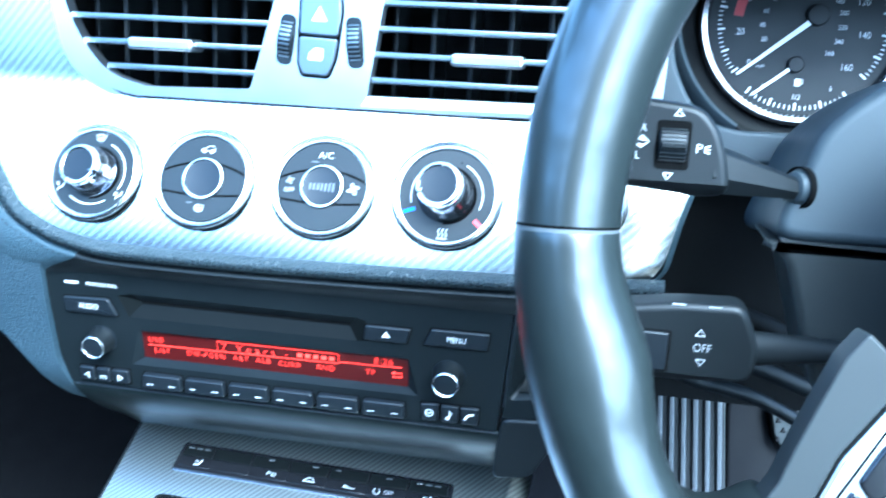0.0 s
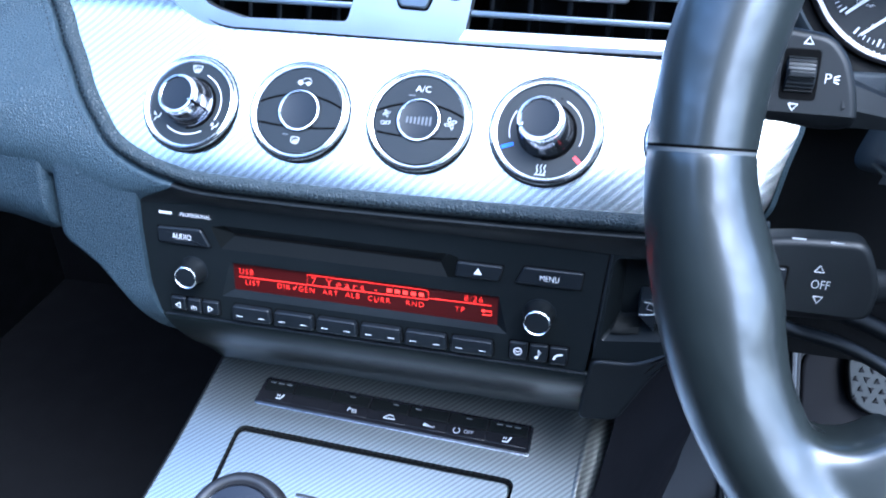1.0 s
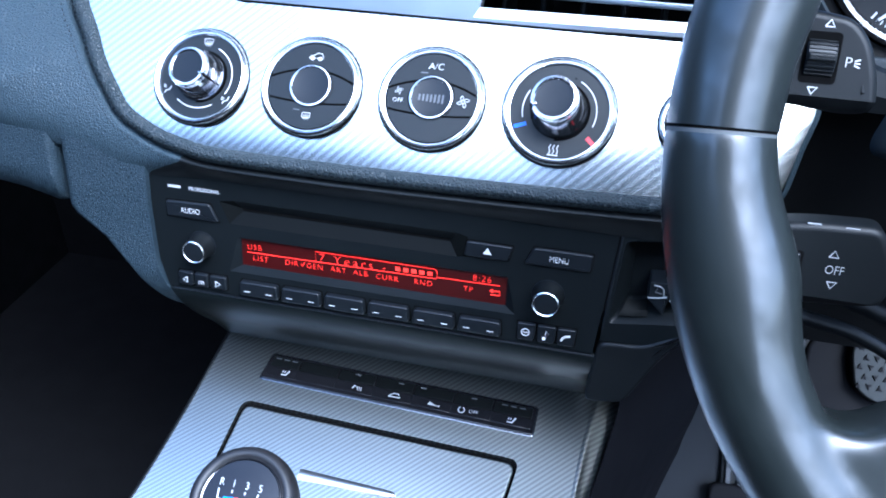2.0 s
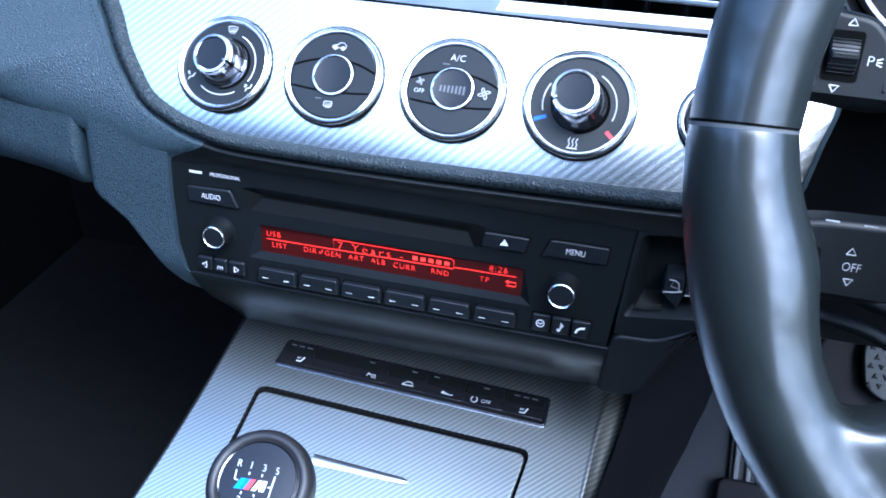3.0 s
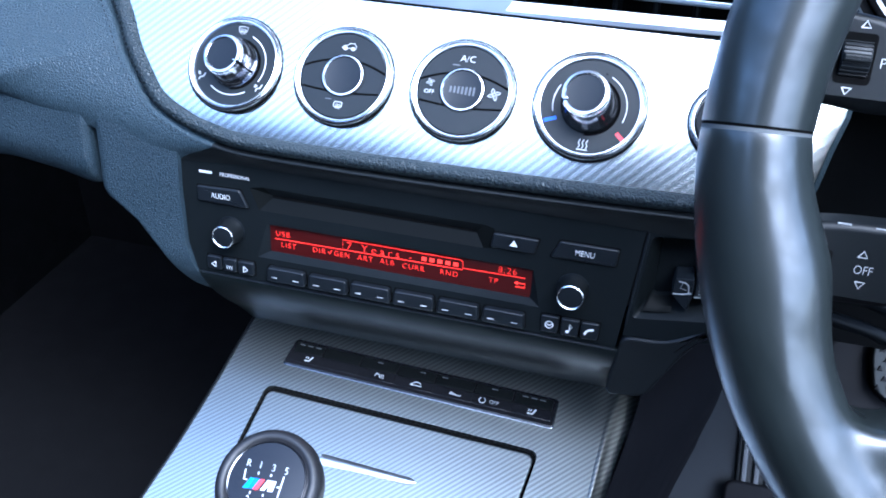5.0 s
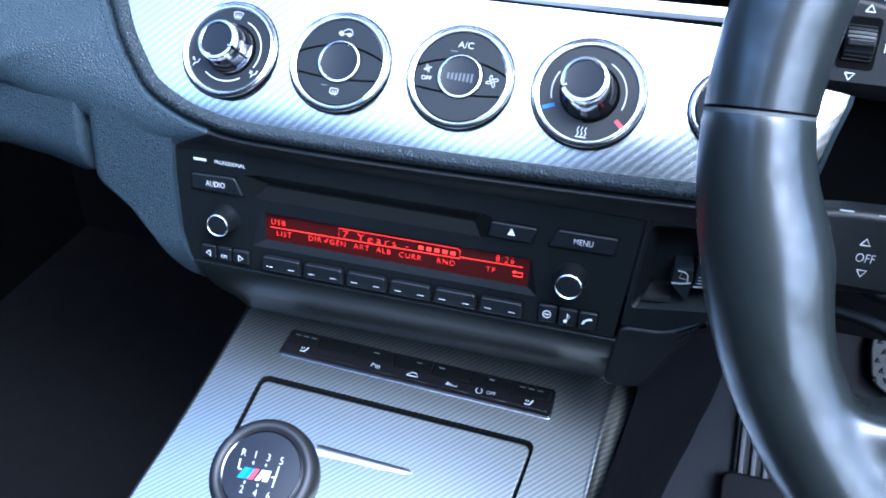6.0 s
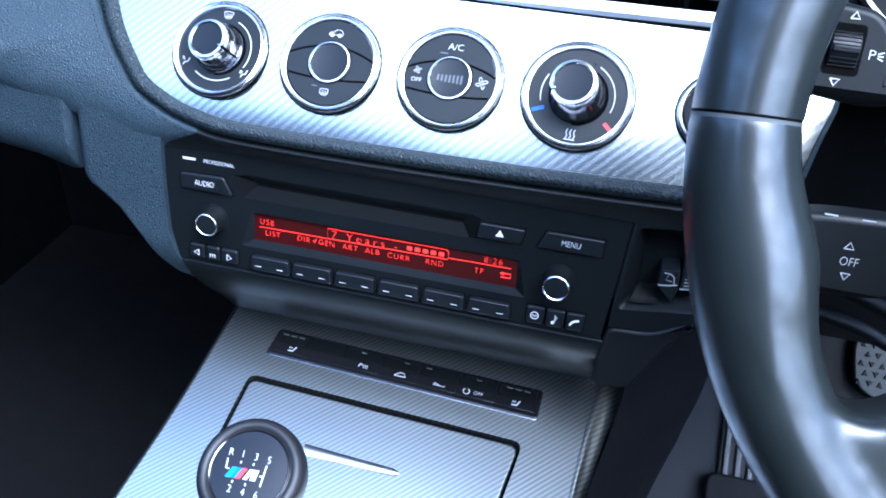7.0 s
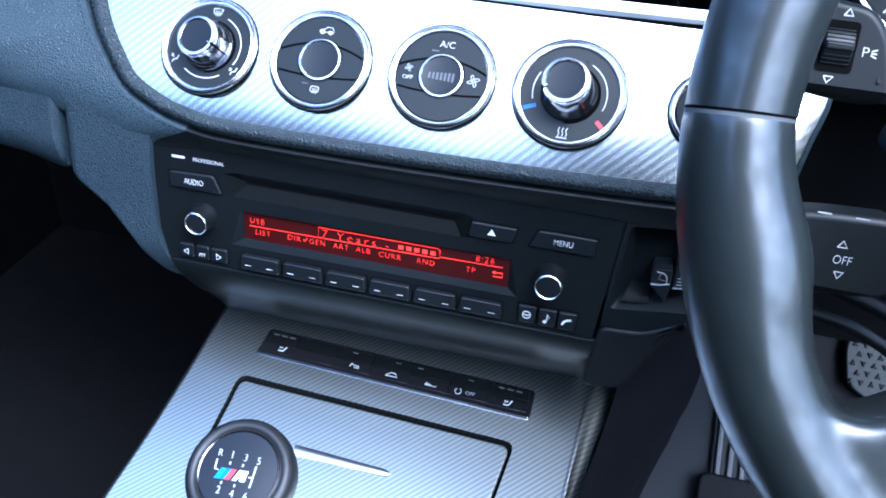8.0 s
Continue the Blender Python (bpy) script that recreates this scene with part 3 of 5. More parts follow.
part("clip_lip", tube([(-3.8, -2.6, 3.3), (0, -2.2, 3.5), (3.8, -1.2, 3.3)], 0.42, 6), CLIP_EDGE, plug, "pale lip of the clip")
part("clip_loop", tube([(-2.2, 3.4, 3.1), (0.6, 3.2, 3.2), (2.0, 2.0, 3.2), (2.4, -1.0, 3.2)], 0.34, 6), CLIP_EDGE, plug, "pale edge of the clip")
part("clip_hook", tube([(-0.4, 2.6, 3.1), (-1.2, 0.4, 3.2), (1.6, -0.2, 3.1)], 0.24, 6), BAR_GREY, plug)
socket = part("socket", prism(ccw(round_poly([(5.0, -3.4), (13.4, -2.2), (13.0, 8.2), (5.2, 7.4)], 0.8)), -9, 2.4, 0.5), BUTTON, plug)
for k in range(3):
    part("rib", tube([(6.4, -1.4 + 1.5 * k, 2.5), (11.6, -0.6 + 1.5 * k, 2.5)], 0.24, 6), CLIP_EDGE, socket)
part("rib", tube([(5.0, -3.2, 2.5), (12.4, -2.2, 2.5)], 0.34, 6), CLIP_EDGE, socket)
part("cover", prism(ccw(round_poly([(5.6, 8.8), (13, 9.6), (13, 15), (5.4, 14)], 0.6)), -9, 1.6, 0.4), BUTTON, plug)

# ---- radio ----
radio = thing("car_radio", RAD, "black car radio with a red lit display in the dashboard", "radio")
face = ccw(round_poly([(-105, 40), (-103.3, 12), (-102.2, -11), (-98.5, -25), (104.6, -25), (107.2, 5), (109.7, 38)], 1.2))
slot = ccw([(-69, 22.8), (-64.6, 12.3), (42, 12.6), (46.2, 13.2), (46.3, 22.6), (42, 23.8), (-62, 24)])
WINDOW = [(-66.2, -12.2), (69.4, -11.6), (64.9, 6.3), (-61.0, 5.9)]
screen_hole = ccw(WINDOW)
part("face_plate", ring_plate(face, [slot, screen_hole], -16, 0.0), PLASTIC, radio, "matt black face plate")
# disc slot: a long groove, its lower face sloping out, a facet at each end
DEEP = -3.6
groove = [[(-69, 22.8, 0), (-64.6, 12.3, 0)], [(-59.6, 19.3, DEEP), (-59.2, 17.9, DEEP)], [(38.2, 19.0, DEEP), (38.0, 17.7, DEEP)], [(46.3, 22.6, 0), (46.2, 13.2, 0)]]
bm = bmesh.new()
for quad in ((groove[0][0], groove[0][1], groove[1][1], groove[1][0]),
             (groove[0][1], (42, 12.6, 0), groove[2][1], groove[1][1]),
             ((42, 12.6, 0), groove[3][1], groove[3][0], (42, 23.8, 0), groove[2][0], groove[2][1]),
             (groove[0][0], (-62, 24, 0), groove[1][0])):
    bm.faces.new([bm.verts.new(p) for p in quad])
part("disc_slot", bm, FASCIA, radio, "long recessed disc slot with a dusty lower lip", sharp=20)
bm = bmesh.new()
bm.faces.new([bm.verts.new(p) for p in ((-62, 24, 0), (42, 23.8, 0), (38.2, 19.0, DEEP), (-59.6, 19.3, DEEP))])
part("slot_roof", bm, PLASTIC, radio)
part("slot_mouth", prism(ccw([(-60, 19.4), (38.4, 19.1), (38.2, 17.6), (-59.4, 17.8)]), -9, DEEP - 0.05), GAP, radio)

screen = part("display", prism(ccw(rect(124.6, 13.6, 2.3, -1.7)), -6, -1.6), DISPLAY, radio, "dark red backlit display")
z_lit = -1.57
rim_rows = [[Vector((*p, 0.0)) for p in ccw(WINDOW)], [Vector((*p, -1.6)) for p in ccw(rect(124.6, 13.6, 2.3, -1.7))]]
part("display_bevel", grid(rim_rows, wrap=True), PLASTIC, radio, "sloped black display surround", sharp=10)
for s, x, y, size, al in (("USB", -57.4, 1.6, 2.5, "LEFT"), ("LIST", -54.8, -3.9, 2.4, "LEFT"), ("DIR", -38.9, -3.5, 2.4, "LEFT"), ("GEN", -28.4, -3.5, 2.4, "LEFT"),
                          ("ART", -16.7, -3.4, 2.4, "LEFT"), ("ALB", -5.8, -3.2, 2.4, "LEFT"), ("CURR", 4.9, -3.5, 2.4, "LEFT"), ("RND", 22.8, -3.2, 2.4, "LEFT"),
                          ("7 Years -", -22.4, 1.5, 3.5, "LEFT"), ("8:26", 49.2, 3.2, 2.8, "LEFT"), ("TP", 45.3, -2.9, 2.4, "LEFT")):
    text("lettering", s, size * 1.08, x, y - 0.5, z_lit, LIT, screen, wide=0.98 if s[0] != "7" else 1.18, align=al, gap=1.2 if s[0] != "7" else 1.33, thin=0.04)
for i in range(5):
    part("text_bar", prism(rect(2.3, 1.9, 15.2 + 3.7 * i, 1.4), z_lit, z_lit + 0.1), LIT, screen)
bm = stroke([(-57.5, -1.6), (-23.8, -1.3), (-23.8, 3.9), (32.0, 4.1), (33.2, 3.2), (33.2, 0.2), (61.6, 0.6)], 0.28, z_lit)
part("frame_line", bm, LIT, screen)
part("frame_line", stroke([(-23.8, -1.2), (33.2, -0.6)], 0.3, z_lit + 0.02), LIT, screen)
part("tick_mark", stroke([(-31.0, -3.6), (-30.3, -4.6), (-29.2, -2.6)], 0.35, z_lit), LIT, screen)
bm = stroke([(57.4, -2.4), (61.8, -2.2), (61.8, -4.2), (57.6, -4.3)], 0.45, z_lit)
prism(ccw([(57.0, -2.4), (58.6, -1.4), (58.6, -3.4)]), z_lit, z_lit + 0.1, bm=bm)
part("return_arrow", bm, LIT, screen)


def key(name, pts, parent, mat=BUTTON, z=1.4, r=0.8, gap=0.55):
    """A radio key with a dark gap round it."""
    pts = ccw(pts)
    ob = part(name, prism(round_poly(pts, r + 0.5, 4), -4, z, 0.75, 4), mat, parent)
    c = Vector((sum(p[0] for p in pts) / len(pts), sum(p[1] for p in pts) / len(pts)))
    xs, ys = [abs(p[0] - c.x) for p in pts], [abs(p[1] - c.y) for p in pts]
    sx, sy = (max(xs) + gap) / max(xs), (max(ys) + gap) / max(ys)
    big = [(c.x + (p[0] - c.x) * sx, c.y + (p[1] - c.y) * sy) for p in pts]
    part("gap", prism(round_poly(big, r, 3), -3, 0.12), GAP, ob)
    return ob


k = key("audio_key", [(-95.5, 20.2), (-73.6, 20.9), (-69.4, 12.4), (-95.4, 12.6)], radio)
text("lettering", "AUDIO", 2.7, -83.2, 16.4, 1.42, WHITE, k, wide=0.78)
k = key("eject_key", [(46.2, 21.2), (66.2, 21.2), (64.6, 14.2), (45.2, 14.2)], radio)
part("triangle_mark", prism(ccw([(53.6, 16.4), (57.2, 16.4), (55.4, 19.4)]), 1.35, 1.5), WHITE, k)
k = key("menu_key", [(75, 22.4), (100, 22.6), (99.4, 14.6), (71.4, 14.4)], radio)
text("lettering", "MENU", 2.7, 86, 18.3, 1.42, WHITE, k, wide=0.78)
part("brand_bar", prism(rect(6.4, 1.15, -91, 27.2), 0, 0.1), PALE, radio)
text("lettering", "PROFESSIONAL", 1.75, -76.2, 27.0, 0.02, PALE, radio, wide=0.88, thin=0.01)


def dash_mark(parent, x, y, z):
    part("mark", prism(rect(3.0, 0.32, x, y), z, z + 0.1), PALE, parent)


for i in range(6):
    x0 = -60.2 + i * 21.05
    k = key("preset_key", [(x0, -15.4), (x0 + 18.4, -15.4), (x0 + 19.0, -22.6), (x0 - 0.6, -22.6)], radio, z=3.0, r=0.9)
    dash_mark(k, x0 + 3.6, -20.2, 3.0)
    dash_mark(k, x0 + 14.4, -20.2, 3.0)
for i, x0 in enumerate((-92.4, -84.0, -76.2)):
    wk = (7.6, 7.0, 8.4)[i]
    k = key("seek_key", [(x0, -15.4), (x0 + wk, -15.4), (x0 + wk, -22.3), (x0, -22.3)], radio, z=2.0, r=0.7)
    if i == 1:
        text("lettering", "m", 3.0, x0 + 3.5, -19.6, 2.02, WHITE, k)
    else:
        s = -1 if i == 0 else 1
        cx = x0 + wk / 2
        part("arrow_mark", stroke([(cx - s, -17.9), (cx + 1.3 * s, -19.4), (cx - s, -20.9), (cx - s, -17.9)], 0.4, 2.0), WHITE, k)
for i, x0 in enumerate((70.9, 79.9, 88.6)):
    k = key("source_key", [(x0, -14.2), (x0 + 8.2, -14.0), (x0 + 7.8, -22.4), (x0 + 0.4, -22.6)], radio, z=1.7, r=0.7)
    cx, cy = x0 + 4, -18.4
    if i == 0:
        part("clock_mark", stroke(arc(1.7, 0, 360, 20, cx, cy), 0.4, 1.7), WHITE, k)
        part("clock_pointer", stroke([(cx - 1.1, cy + 0.3), (cx, cy - 0.3), (cx + 1.1, cy + 0.3)], 0.4, 1.7), WHITE, k)
    elif i == 1:
        bm = stroke([(cx, cy - 1.8), (cx, cy + 2.1), (cx + 1.3, cy + 0.6)], 0.45, 1.7)
        prism(arc(0.8, 0, 330, 12, cx - 0.7, cy - 1.8), 1.7, 1.82, bm=bm)
        part("note_mark", bm, WHITE, k)
    else:
        part("phone_mark", stroke([(cx - 1.9, cy - 1.6), (cx - 1.2, cy), (cx, cy + 0.9), (cx + 1.9, cy + 1.3)], 0.95, 1.7), WHITE, k)


def rotary(x, y, r):
    """Ribbed radio knob with a bright ring round its cap."""
    knob = part("rotary_knob", lathe([(0, 8.2), (r - 0.9, 8.2), (r - 0.9, 8.5), (r - 0.5, 8.6), (r, 8.2), (r + 0.35, 6.5), (r + 0.7, 1.2), (r + 1.2, 0.4), (r + 1.2, -3), (0, -3)], 48),
                SOFT, radio, "black knob with a bright ring", at=here(x, y))
    part("ring", lathe([(r - 0.55, 8.1), (r - 0.5, 8.7), (r - 0.2, 8.95), (r + 0.15, 8.7), (r + 0.2, 8.0)], 48, closed=True), RING, knob, "polished chrome ring")
    part("cap", lathe([(0, 8.7), (r - 1.3, 8.6), (r - 0.6, 8.4), (r - 0.6, 7)], 48), BUTTON, knob)
    part("collar", lathe([(r + 1.1, 0.0), (r + 1.25, 0.6), (r + 1.6, 0.55), (r + 1.7, 0.0)], 48), BUTTON, knob)


rotary(-79.4, -0.6, 5.3)
rotary(82.9, 0.6, 5.6)


# ---- climate controls on the silver trim ----
DIAL_AT = ((-77.3, -1.7, 0.975), (-26.6, -0.8, 0.985), (25.9, -0.2, 0.995), (78.6, 0.4, 1.015))   # x, y, scale


def dial_ring(parent):
    """Double polished ring that frames a dial."""
    part("outer_ring", lathe([(22.4, -2), (22.4, 0.6), (21.9, 1.5), (21.2, 1.9), (20.5, 1.6), (20.1, 0.8), (20.0, -2)], 72, closed=True), RING, parent, "polished chrome ring")
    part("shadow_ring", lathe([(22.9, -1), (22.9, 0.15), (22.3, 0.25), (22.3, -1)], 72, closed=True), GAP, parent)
    part("inner_ring", lathe([(20.1, -2), (20.1, 0.9), (19.6, 1.2), (19.1, 0.4), (19.0, -2)], 72, closed=True), RING, parent)


def dial_frame(i):
    x, y, k = DIAL_AT[i]
    return PAN @ Matrix.Translation((x * K, y * K, 0.0002)) @ Matrix.Scale(k, 4)


def defrost_mark(parent, x, y, z, s=1.0, box=False):
    top = [(x - 2.4 * s, y + 1.5 * s), (x, y + 1.9 * s), (x + 2.4 * s, y + 1.5 * s), (x + 1.7 * s, y - 1.0 * s), (x, y - 0.7 * s), (x - 1.7 * s, y - 1.0 * s), (x - 2.4 * s, y + 1.5 * s)]
    if box:
        top = rect(4.4 * s, 2.9 * s, x, y + 0.4 * s, 0.6)
        top = top + top[:1]
    bm = stroke(top, 0.24, z)
    for d in (-1.0, 0, 1.0):
        stroke([(x + d * s, y + 0.9 * s), (x + (d + 0.25) * s, y - 0.2 * s), (x + d * s, y - 1.0 * s), (x + (d + 0.2) * s, y - 2.0 * s)], 0.2, z, bm=bm)
    part("defrost_mark", bm, PALE, parent)


def airflow_mark(parent, x, y, z, flip):
    """Airflow symbol: a seat outline and arrows."""
    bm = stroke([(x + 1.6, y + 1.6), (x + 1.0, y - 0.2), (x - 0.6, y - 0.6), (x - 0.9, y - 1.9)], 0.45, z)
    stroke([(x - 1.9, y + 1.2), (x - 0.5, y + 0.6)], 0.4, z, bm=bm)
    stroke([(x - 2.0, y + (0.2 if flip else 2.0)), (x - 0.9, y + (0.1 if flip else 1.5))], 0.4, z, bm=bm)
    part("airflow_mark", bm, PALE, parent)


def knob_parts(parent, pointer, tall, warm=False):
    """Conical rotary knob with a bright collar and a flat dark cap."""
    base = part("knob", lathe([(0, -1), (11.4, -1), (11.4, 1.0), (11.0, 1.6), (10.6, 4), (9.9, 8.5), (9.2, 13.0), (8.6, 14.6), (0, 14.6)], 64),
                GLOSS if warm else DARK_CHROME, parent, "glossy conical knob")
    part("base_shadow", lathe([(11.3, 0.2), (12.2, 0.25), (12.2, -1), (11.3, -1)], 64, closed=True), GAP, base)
    part("collar", lathe([(7.3, 14.2), (7.3, 15.4), (7.8, 16.0), (8.7, 15.8), (9.2, 14.6), (9.3, 13.0), (7.3, 12.8)], 64, closed=True), RING, base, "polished chrome collar")
    part("cap", lathe([(0, 14.9), (5.5, 14.95), (7.2, 15.15), (7.4, 14.2), (0, 14.2)], 48), BUTTON, base, "dark flat cap")
    a = radians(pointer)
    c, s = math.cos(a), math.sin(a)
    # pointer notch down the knob's flank
    rows_ = []
    for r, z in ((7.6, 16.1), (8.7, 16.0), (9.35, 14.2), (10.2, 8.5), (11.0, 2.0)):
        w = 0.55 if z > 13 else 0.4
        rows_.append([Vector((c * r - s * w, s * r + c * w, z)), Vector((c * (r + 0.25), s * (r + 0.25), z + 0.1)), Vector((c * r + s * w, s * r - c * w, z))])
    part("flank_seam", grid(rows_[2:]), GAP, base)
    slot_ = part("notch", prism(ccw(rect(2.4, 1.1, 8.3, 0)), 12.5, 16.15), GAP, base)
    slot_.matrix_local = Matrix.Rotation(a, 4, "Z")
    tip = part("notch_tip", prism(ccw(rect(1.8, 0.7, 7.7, 0, 0.2)), 15.8, 16.5, 0.2), RING, base)
    tip.matrix_local = Matrix.Rotation(a, 4, "Z")
    # raised grip wings on both sides of the pointer
    for side in (-1, 1):
        b = a + side * 1.15
        rows_ = []
        for t in range(7):
            ang = b + (t / 6 - 0.5) * 1.2
            rows_.append([Vector((math.cos(ang) * r, math.sin(ang) * r, z)) for r, z in ((9.3, 12.4), (10.4 + 0.5 * math.sin(math.pi * t / 6), 8), (11.2, 1.8))])
        part("grip", grid(rows_), GLOSS if not warm else DARK_CHROME, base)
    base.matrix_local = Matrix.Rotation(radians(-5), 4, "Y") @ Matrix.Diagonal((1, 1, tall, 1))


def plain_dial(i, label, kind_name):
    ob = thing(kind_name, dial_frame(i), label, "climate control", "round climate controls on the trim")
    dial_ring(ob)
    return ob


def rotary_dial(i, label, pointer, temperature):
    ob = plain_dial(i, label, "climate_dial")
    part("dial_face", lathe([(0, 0.2), (19.2, 0.2), (19.2, -2), (0, -2)], 64), DIAL, ob, "flat charcoal dial face")
    knob_parts(ob, pointer, 1.0 if temperature else 0.78, temperature)
    if not temperature:
        defrost_mark(ob, 0, 16.2, 0.2, 0.95)
        part("scale_arc", stroke(arc(14.6, 68, -28, 18), 0.4, 0.2), WHITE, ob)
        part("scale_arc", stroke(arc(14.6, -58, -128, 14), 0.4, 0.2), WHITE, ob)
        airflow_mark(ob, -14.8, -7.5, 0.2, False)
        airflow_mark(ob, 13.6, -9.5, 0.2, True)
    else:
        part("scale_arc", stroke(arc(14.6, 62, -20, 18), 0.4, 0.2), WHITE, ob)
        part("scale_arc", stroke(arc(14.6, 196, 150, 12), 0.4, 0.2), WHITE, ob)
        part("cold_mark", stroke([(-16.8, -8.2), (-12.2, -6.4)], 1.5, 0.2), BLUE, ob, "blue cold mark")
        part("warm_mark", stroke([(12.2, -9.6), (15.9, -13.0)], 1.6, 0.2), RED, ob, "red warm mark")
        part("pin_hole", prism(arc(0.4, 0, 330, 12, 4.6, 14.0), 0.1, 0.26), GAP, ob)
        bm = bmesh.new()
        for d in (-1.5, 0.0, 1.5):
            stroke([(d - 0.2, -17.6), (d + 0.35, -16.6), (d - 0.3, -15.2), (d + 0.3, -13.9)], 0.32, 0.2, bm=bm)
        stroke([(-2.2, -18.1), (2.0, -18.1)], 0.4, 0.2, bm=bm)
        part("heat_mark", bm, PALE, ob)
    return ob


def button_dial(i, label, fan):
    """Round cluster of rocker buttons about a centre button."""
    ob = plain_dial(i, label, "climate_buttons")
    part("backing", lathe([(0, -1.2), (19.2, -1.2), (19.2, -2.4), (0, -2.4)], 48), GAP, ob)
    R = 19.0

    def shape(y_of, upper):
        xs = [-R + 2 * R * j / 28 for j in range(29)]
        line = [(x, y_of(x)) for x in xs if x * x + y_of(x) ** 2 < (R - 0.1) ** 2]
        a0 = math.degrees(math.atan2(line[-1][1], line[-1][0]))
        a1 = math.degrees(math.atan2(line[0][1], line[0][0]))
        if upper:
            return line + arc(R, a0, a1 if a1 > a0 else a1 + 360, 24)
        return list(reversed(line)) + arc(R, a1, a0 if a0 > a1 else a0 + 360, 24)

    up = lambda x: 7.4 - 0.0135 * x * x
    dn = lambda x: -7.6 + 0.004 * x * x
    part("button_top", prism(ccw(shape(lambda x: up(x) + 0.42, True)), -1.5, 0.9), DIAL, ob)
    part("button_bottom", prism(ccw(shape(lambda x: dn(x) - 0.42, False)), -1.5, 0.9), DIAL, ob)
    xs = [R * 0.985 * (2 * j / 28 - 1) for j in range(29)]
    mid_up = [(x, up(x) - 0.42) for x in xs if x * x + up(x) ** 2 < R * R]
    mid_dn = [(x, dn(x) + 0.42) for x in xs if x * x + dn(x) ** 2 < R * R]
    a0, a1 = (math.degrees(math.atan2(p[1], p[0])) for p in (mid_dn[-1], mid_up[-1]))
    b0, b1 = (math.degrees(math.atan2(p[1], p[0])) % 360 for p in (mid_up[0], mid_dn[0]))
    part("button_band", prism(ccw(mid_dn + arc(R, a0, a1, 8) + mid_up[::-1] + arc(R, b0, b1, 8)), -1.5, 0.8), DIAL, ob)
    for line in (up, dn):
        part("seam", stroke([(x, line(x)) for x in xs if x * x + line(x) ** 2 < 359], 0.95, 0.82), GAP, ob)
    part("centre_groove", lathe([(9.6, 0.7), (9.9, 1.0), (9.9, -1), (7.0, -1)], 48), GAP, ob)
    part("centre_ring", lathe([(8.2, 0), (8.2, 1.7), (8.6, 2.1), (9.1, 2.0), (9.5, 1.2), (9.5, 0)], 56, closed=True), RING, ob, "polished chrome ring")
    part("centre_cap", lathe([(0, 1.0), (6.0, 1.15), (8.3, 1.5), (8.3, -1), (0, -1)], 48), BUTTON, ob)
    if fan:
        text("lettering", "A/C", 2.8, 0, 13.6, 0.95, WHITE, ob)
        text("lettering", "OFF", 1.8, -14.0, -2.4, 0.9, WHITE, ob)

        def blades(x, y, s):
            bm = bmesh.new()
            for q in range(4):
                a = radians(q * 90 + 8)
                c, d = math.cos(a), math.sin(a)
                pts = [(x + s * (c * p - d * w), y + s * (d * p + c * w)) for p, w in
                       [(1.25 + 0.95 * math.cos(e), 0.42 + 0.5 * math.sin(e)) for e in [2 * math.pi * k / 12 for k in range(13)]]]
                stroke(pts, 0.22 * s, 0.9, bm=bm)
            part("fan_mark", bm, PALE, ob)
        blades(-14.2, 1.8, 0.75)
        blades(13.6, -0.2, 1.15)
        for q in range(7):
            part("speed_bar", prism(ccw(rect(0.85, 2.6 + 0.2 * q, -5.0 + q * 1.66, -0.2)), 1.05, 1.2), BAR_GREY, ob)
        part("status_lamp", prism(ccw(rect(3.0, 0.5, -4.6, 10.6)), 0.88, 1.0), BAR_GREY, ob)
    else:
        bm = stroke([(-3.2, 12.6), (-2.6, 13.6), (-1.0, 13.9), (0.2, 15.0), (2.2, 14.9), (3.0, 13.8), (3.3, 12.7), (-3.2, 12.6)], 0.24, 0.9)
        stroke(arc(0.7, 0, 360, 10, -1.7, 12.5), 0.4, 0.9, bm=bm)
        stroke(arc(0.7, 0, 360, 10, 1.8, 12.5), 0.4, 0.9, bm=bm)
        part("car_mark", bm, PALE, ob)
        defrost_mark(ob, 0.4, -13.4, 0.9, 0.8, box=True)
        part("status_lamp", prism(ccw(rect(2.6, 0.4, -4.4, -11.0)), 0.88, 1.0), BAR_GREY, ob)
    return ob


rotary_dial(0, "black rotary airflow dial with chrome knob and ring", -20, False)
button_dial(1, "round climate button cluster with a chrome centre ring", False)
button_dial(2, "round fan button cluster with chrome rings and printed letters", True)
rotary_dial(3, "black rotary temperature dial with blue and red marks", 205, True)
start = thing("start_button", PAN @ Matrix.Translation((134.2 * K, 1.2 * K, 0.0002)), "round chrome ringed start button beside the steering wheel", "start button")
part("outer_ring", lathe([(16.6, -2), (16.6, 0.6), (16.1, 1.5), (15.4, 1.9), (14.7, 1.6), (14.3, 0.8), (14.2, -2)], 64, closed=True), RING, start, "polished chrome ring")
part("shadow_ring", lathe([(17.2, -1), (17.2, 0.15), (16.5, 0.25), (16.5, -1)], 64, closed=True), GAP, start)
part("cap", lathe([(0, 1.2), (10, 1.3), (13.6, 1.0), (14.2, 0.2), (14.2, -2), (0, -2)], 56), SOFT, start)

# ---- vents and hazard switches above the trim ----
VENT = plane(0, 47, 653, 18)
bezel = thing("vent_surround", VENT, "satin silver surround of the centre air vents", "vent surround")
sweep = [tuple(p) for p in spline([(-103, 66), (-98.5, 40), (-90, 22), (-77.5, 8.8), (-60, 3.4)], 22)]
hole_l = ccw(sweep + round_poly([(-60, 3.4), (-12.2, 4.6), (-1.0, 44), (3.5, 66), (-103, 66)], 2.5, 4)[6:-6])
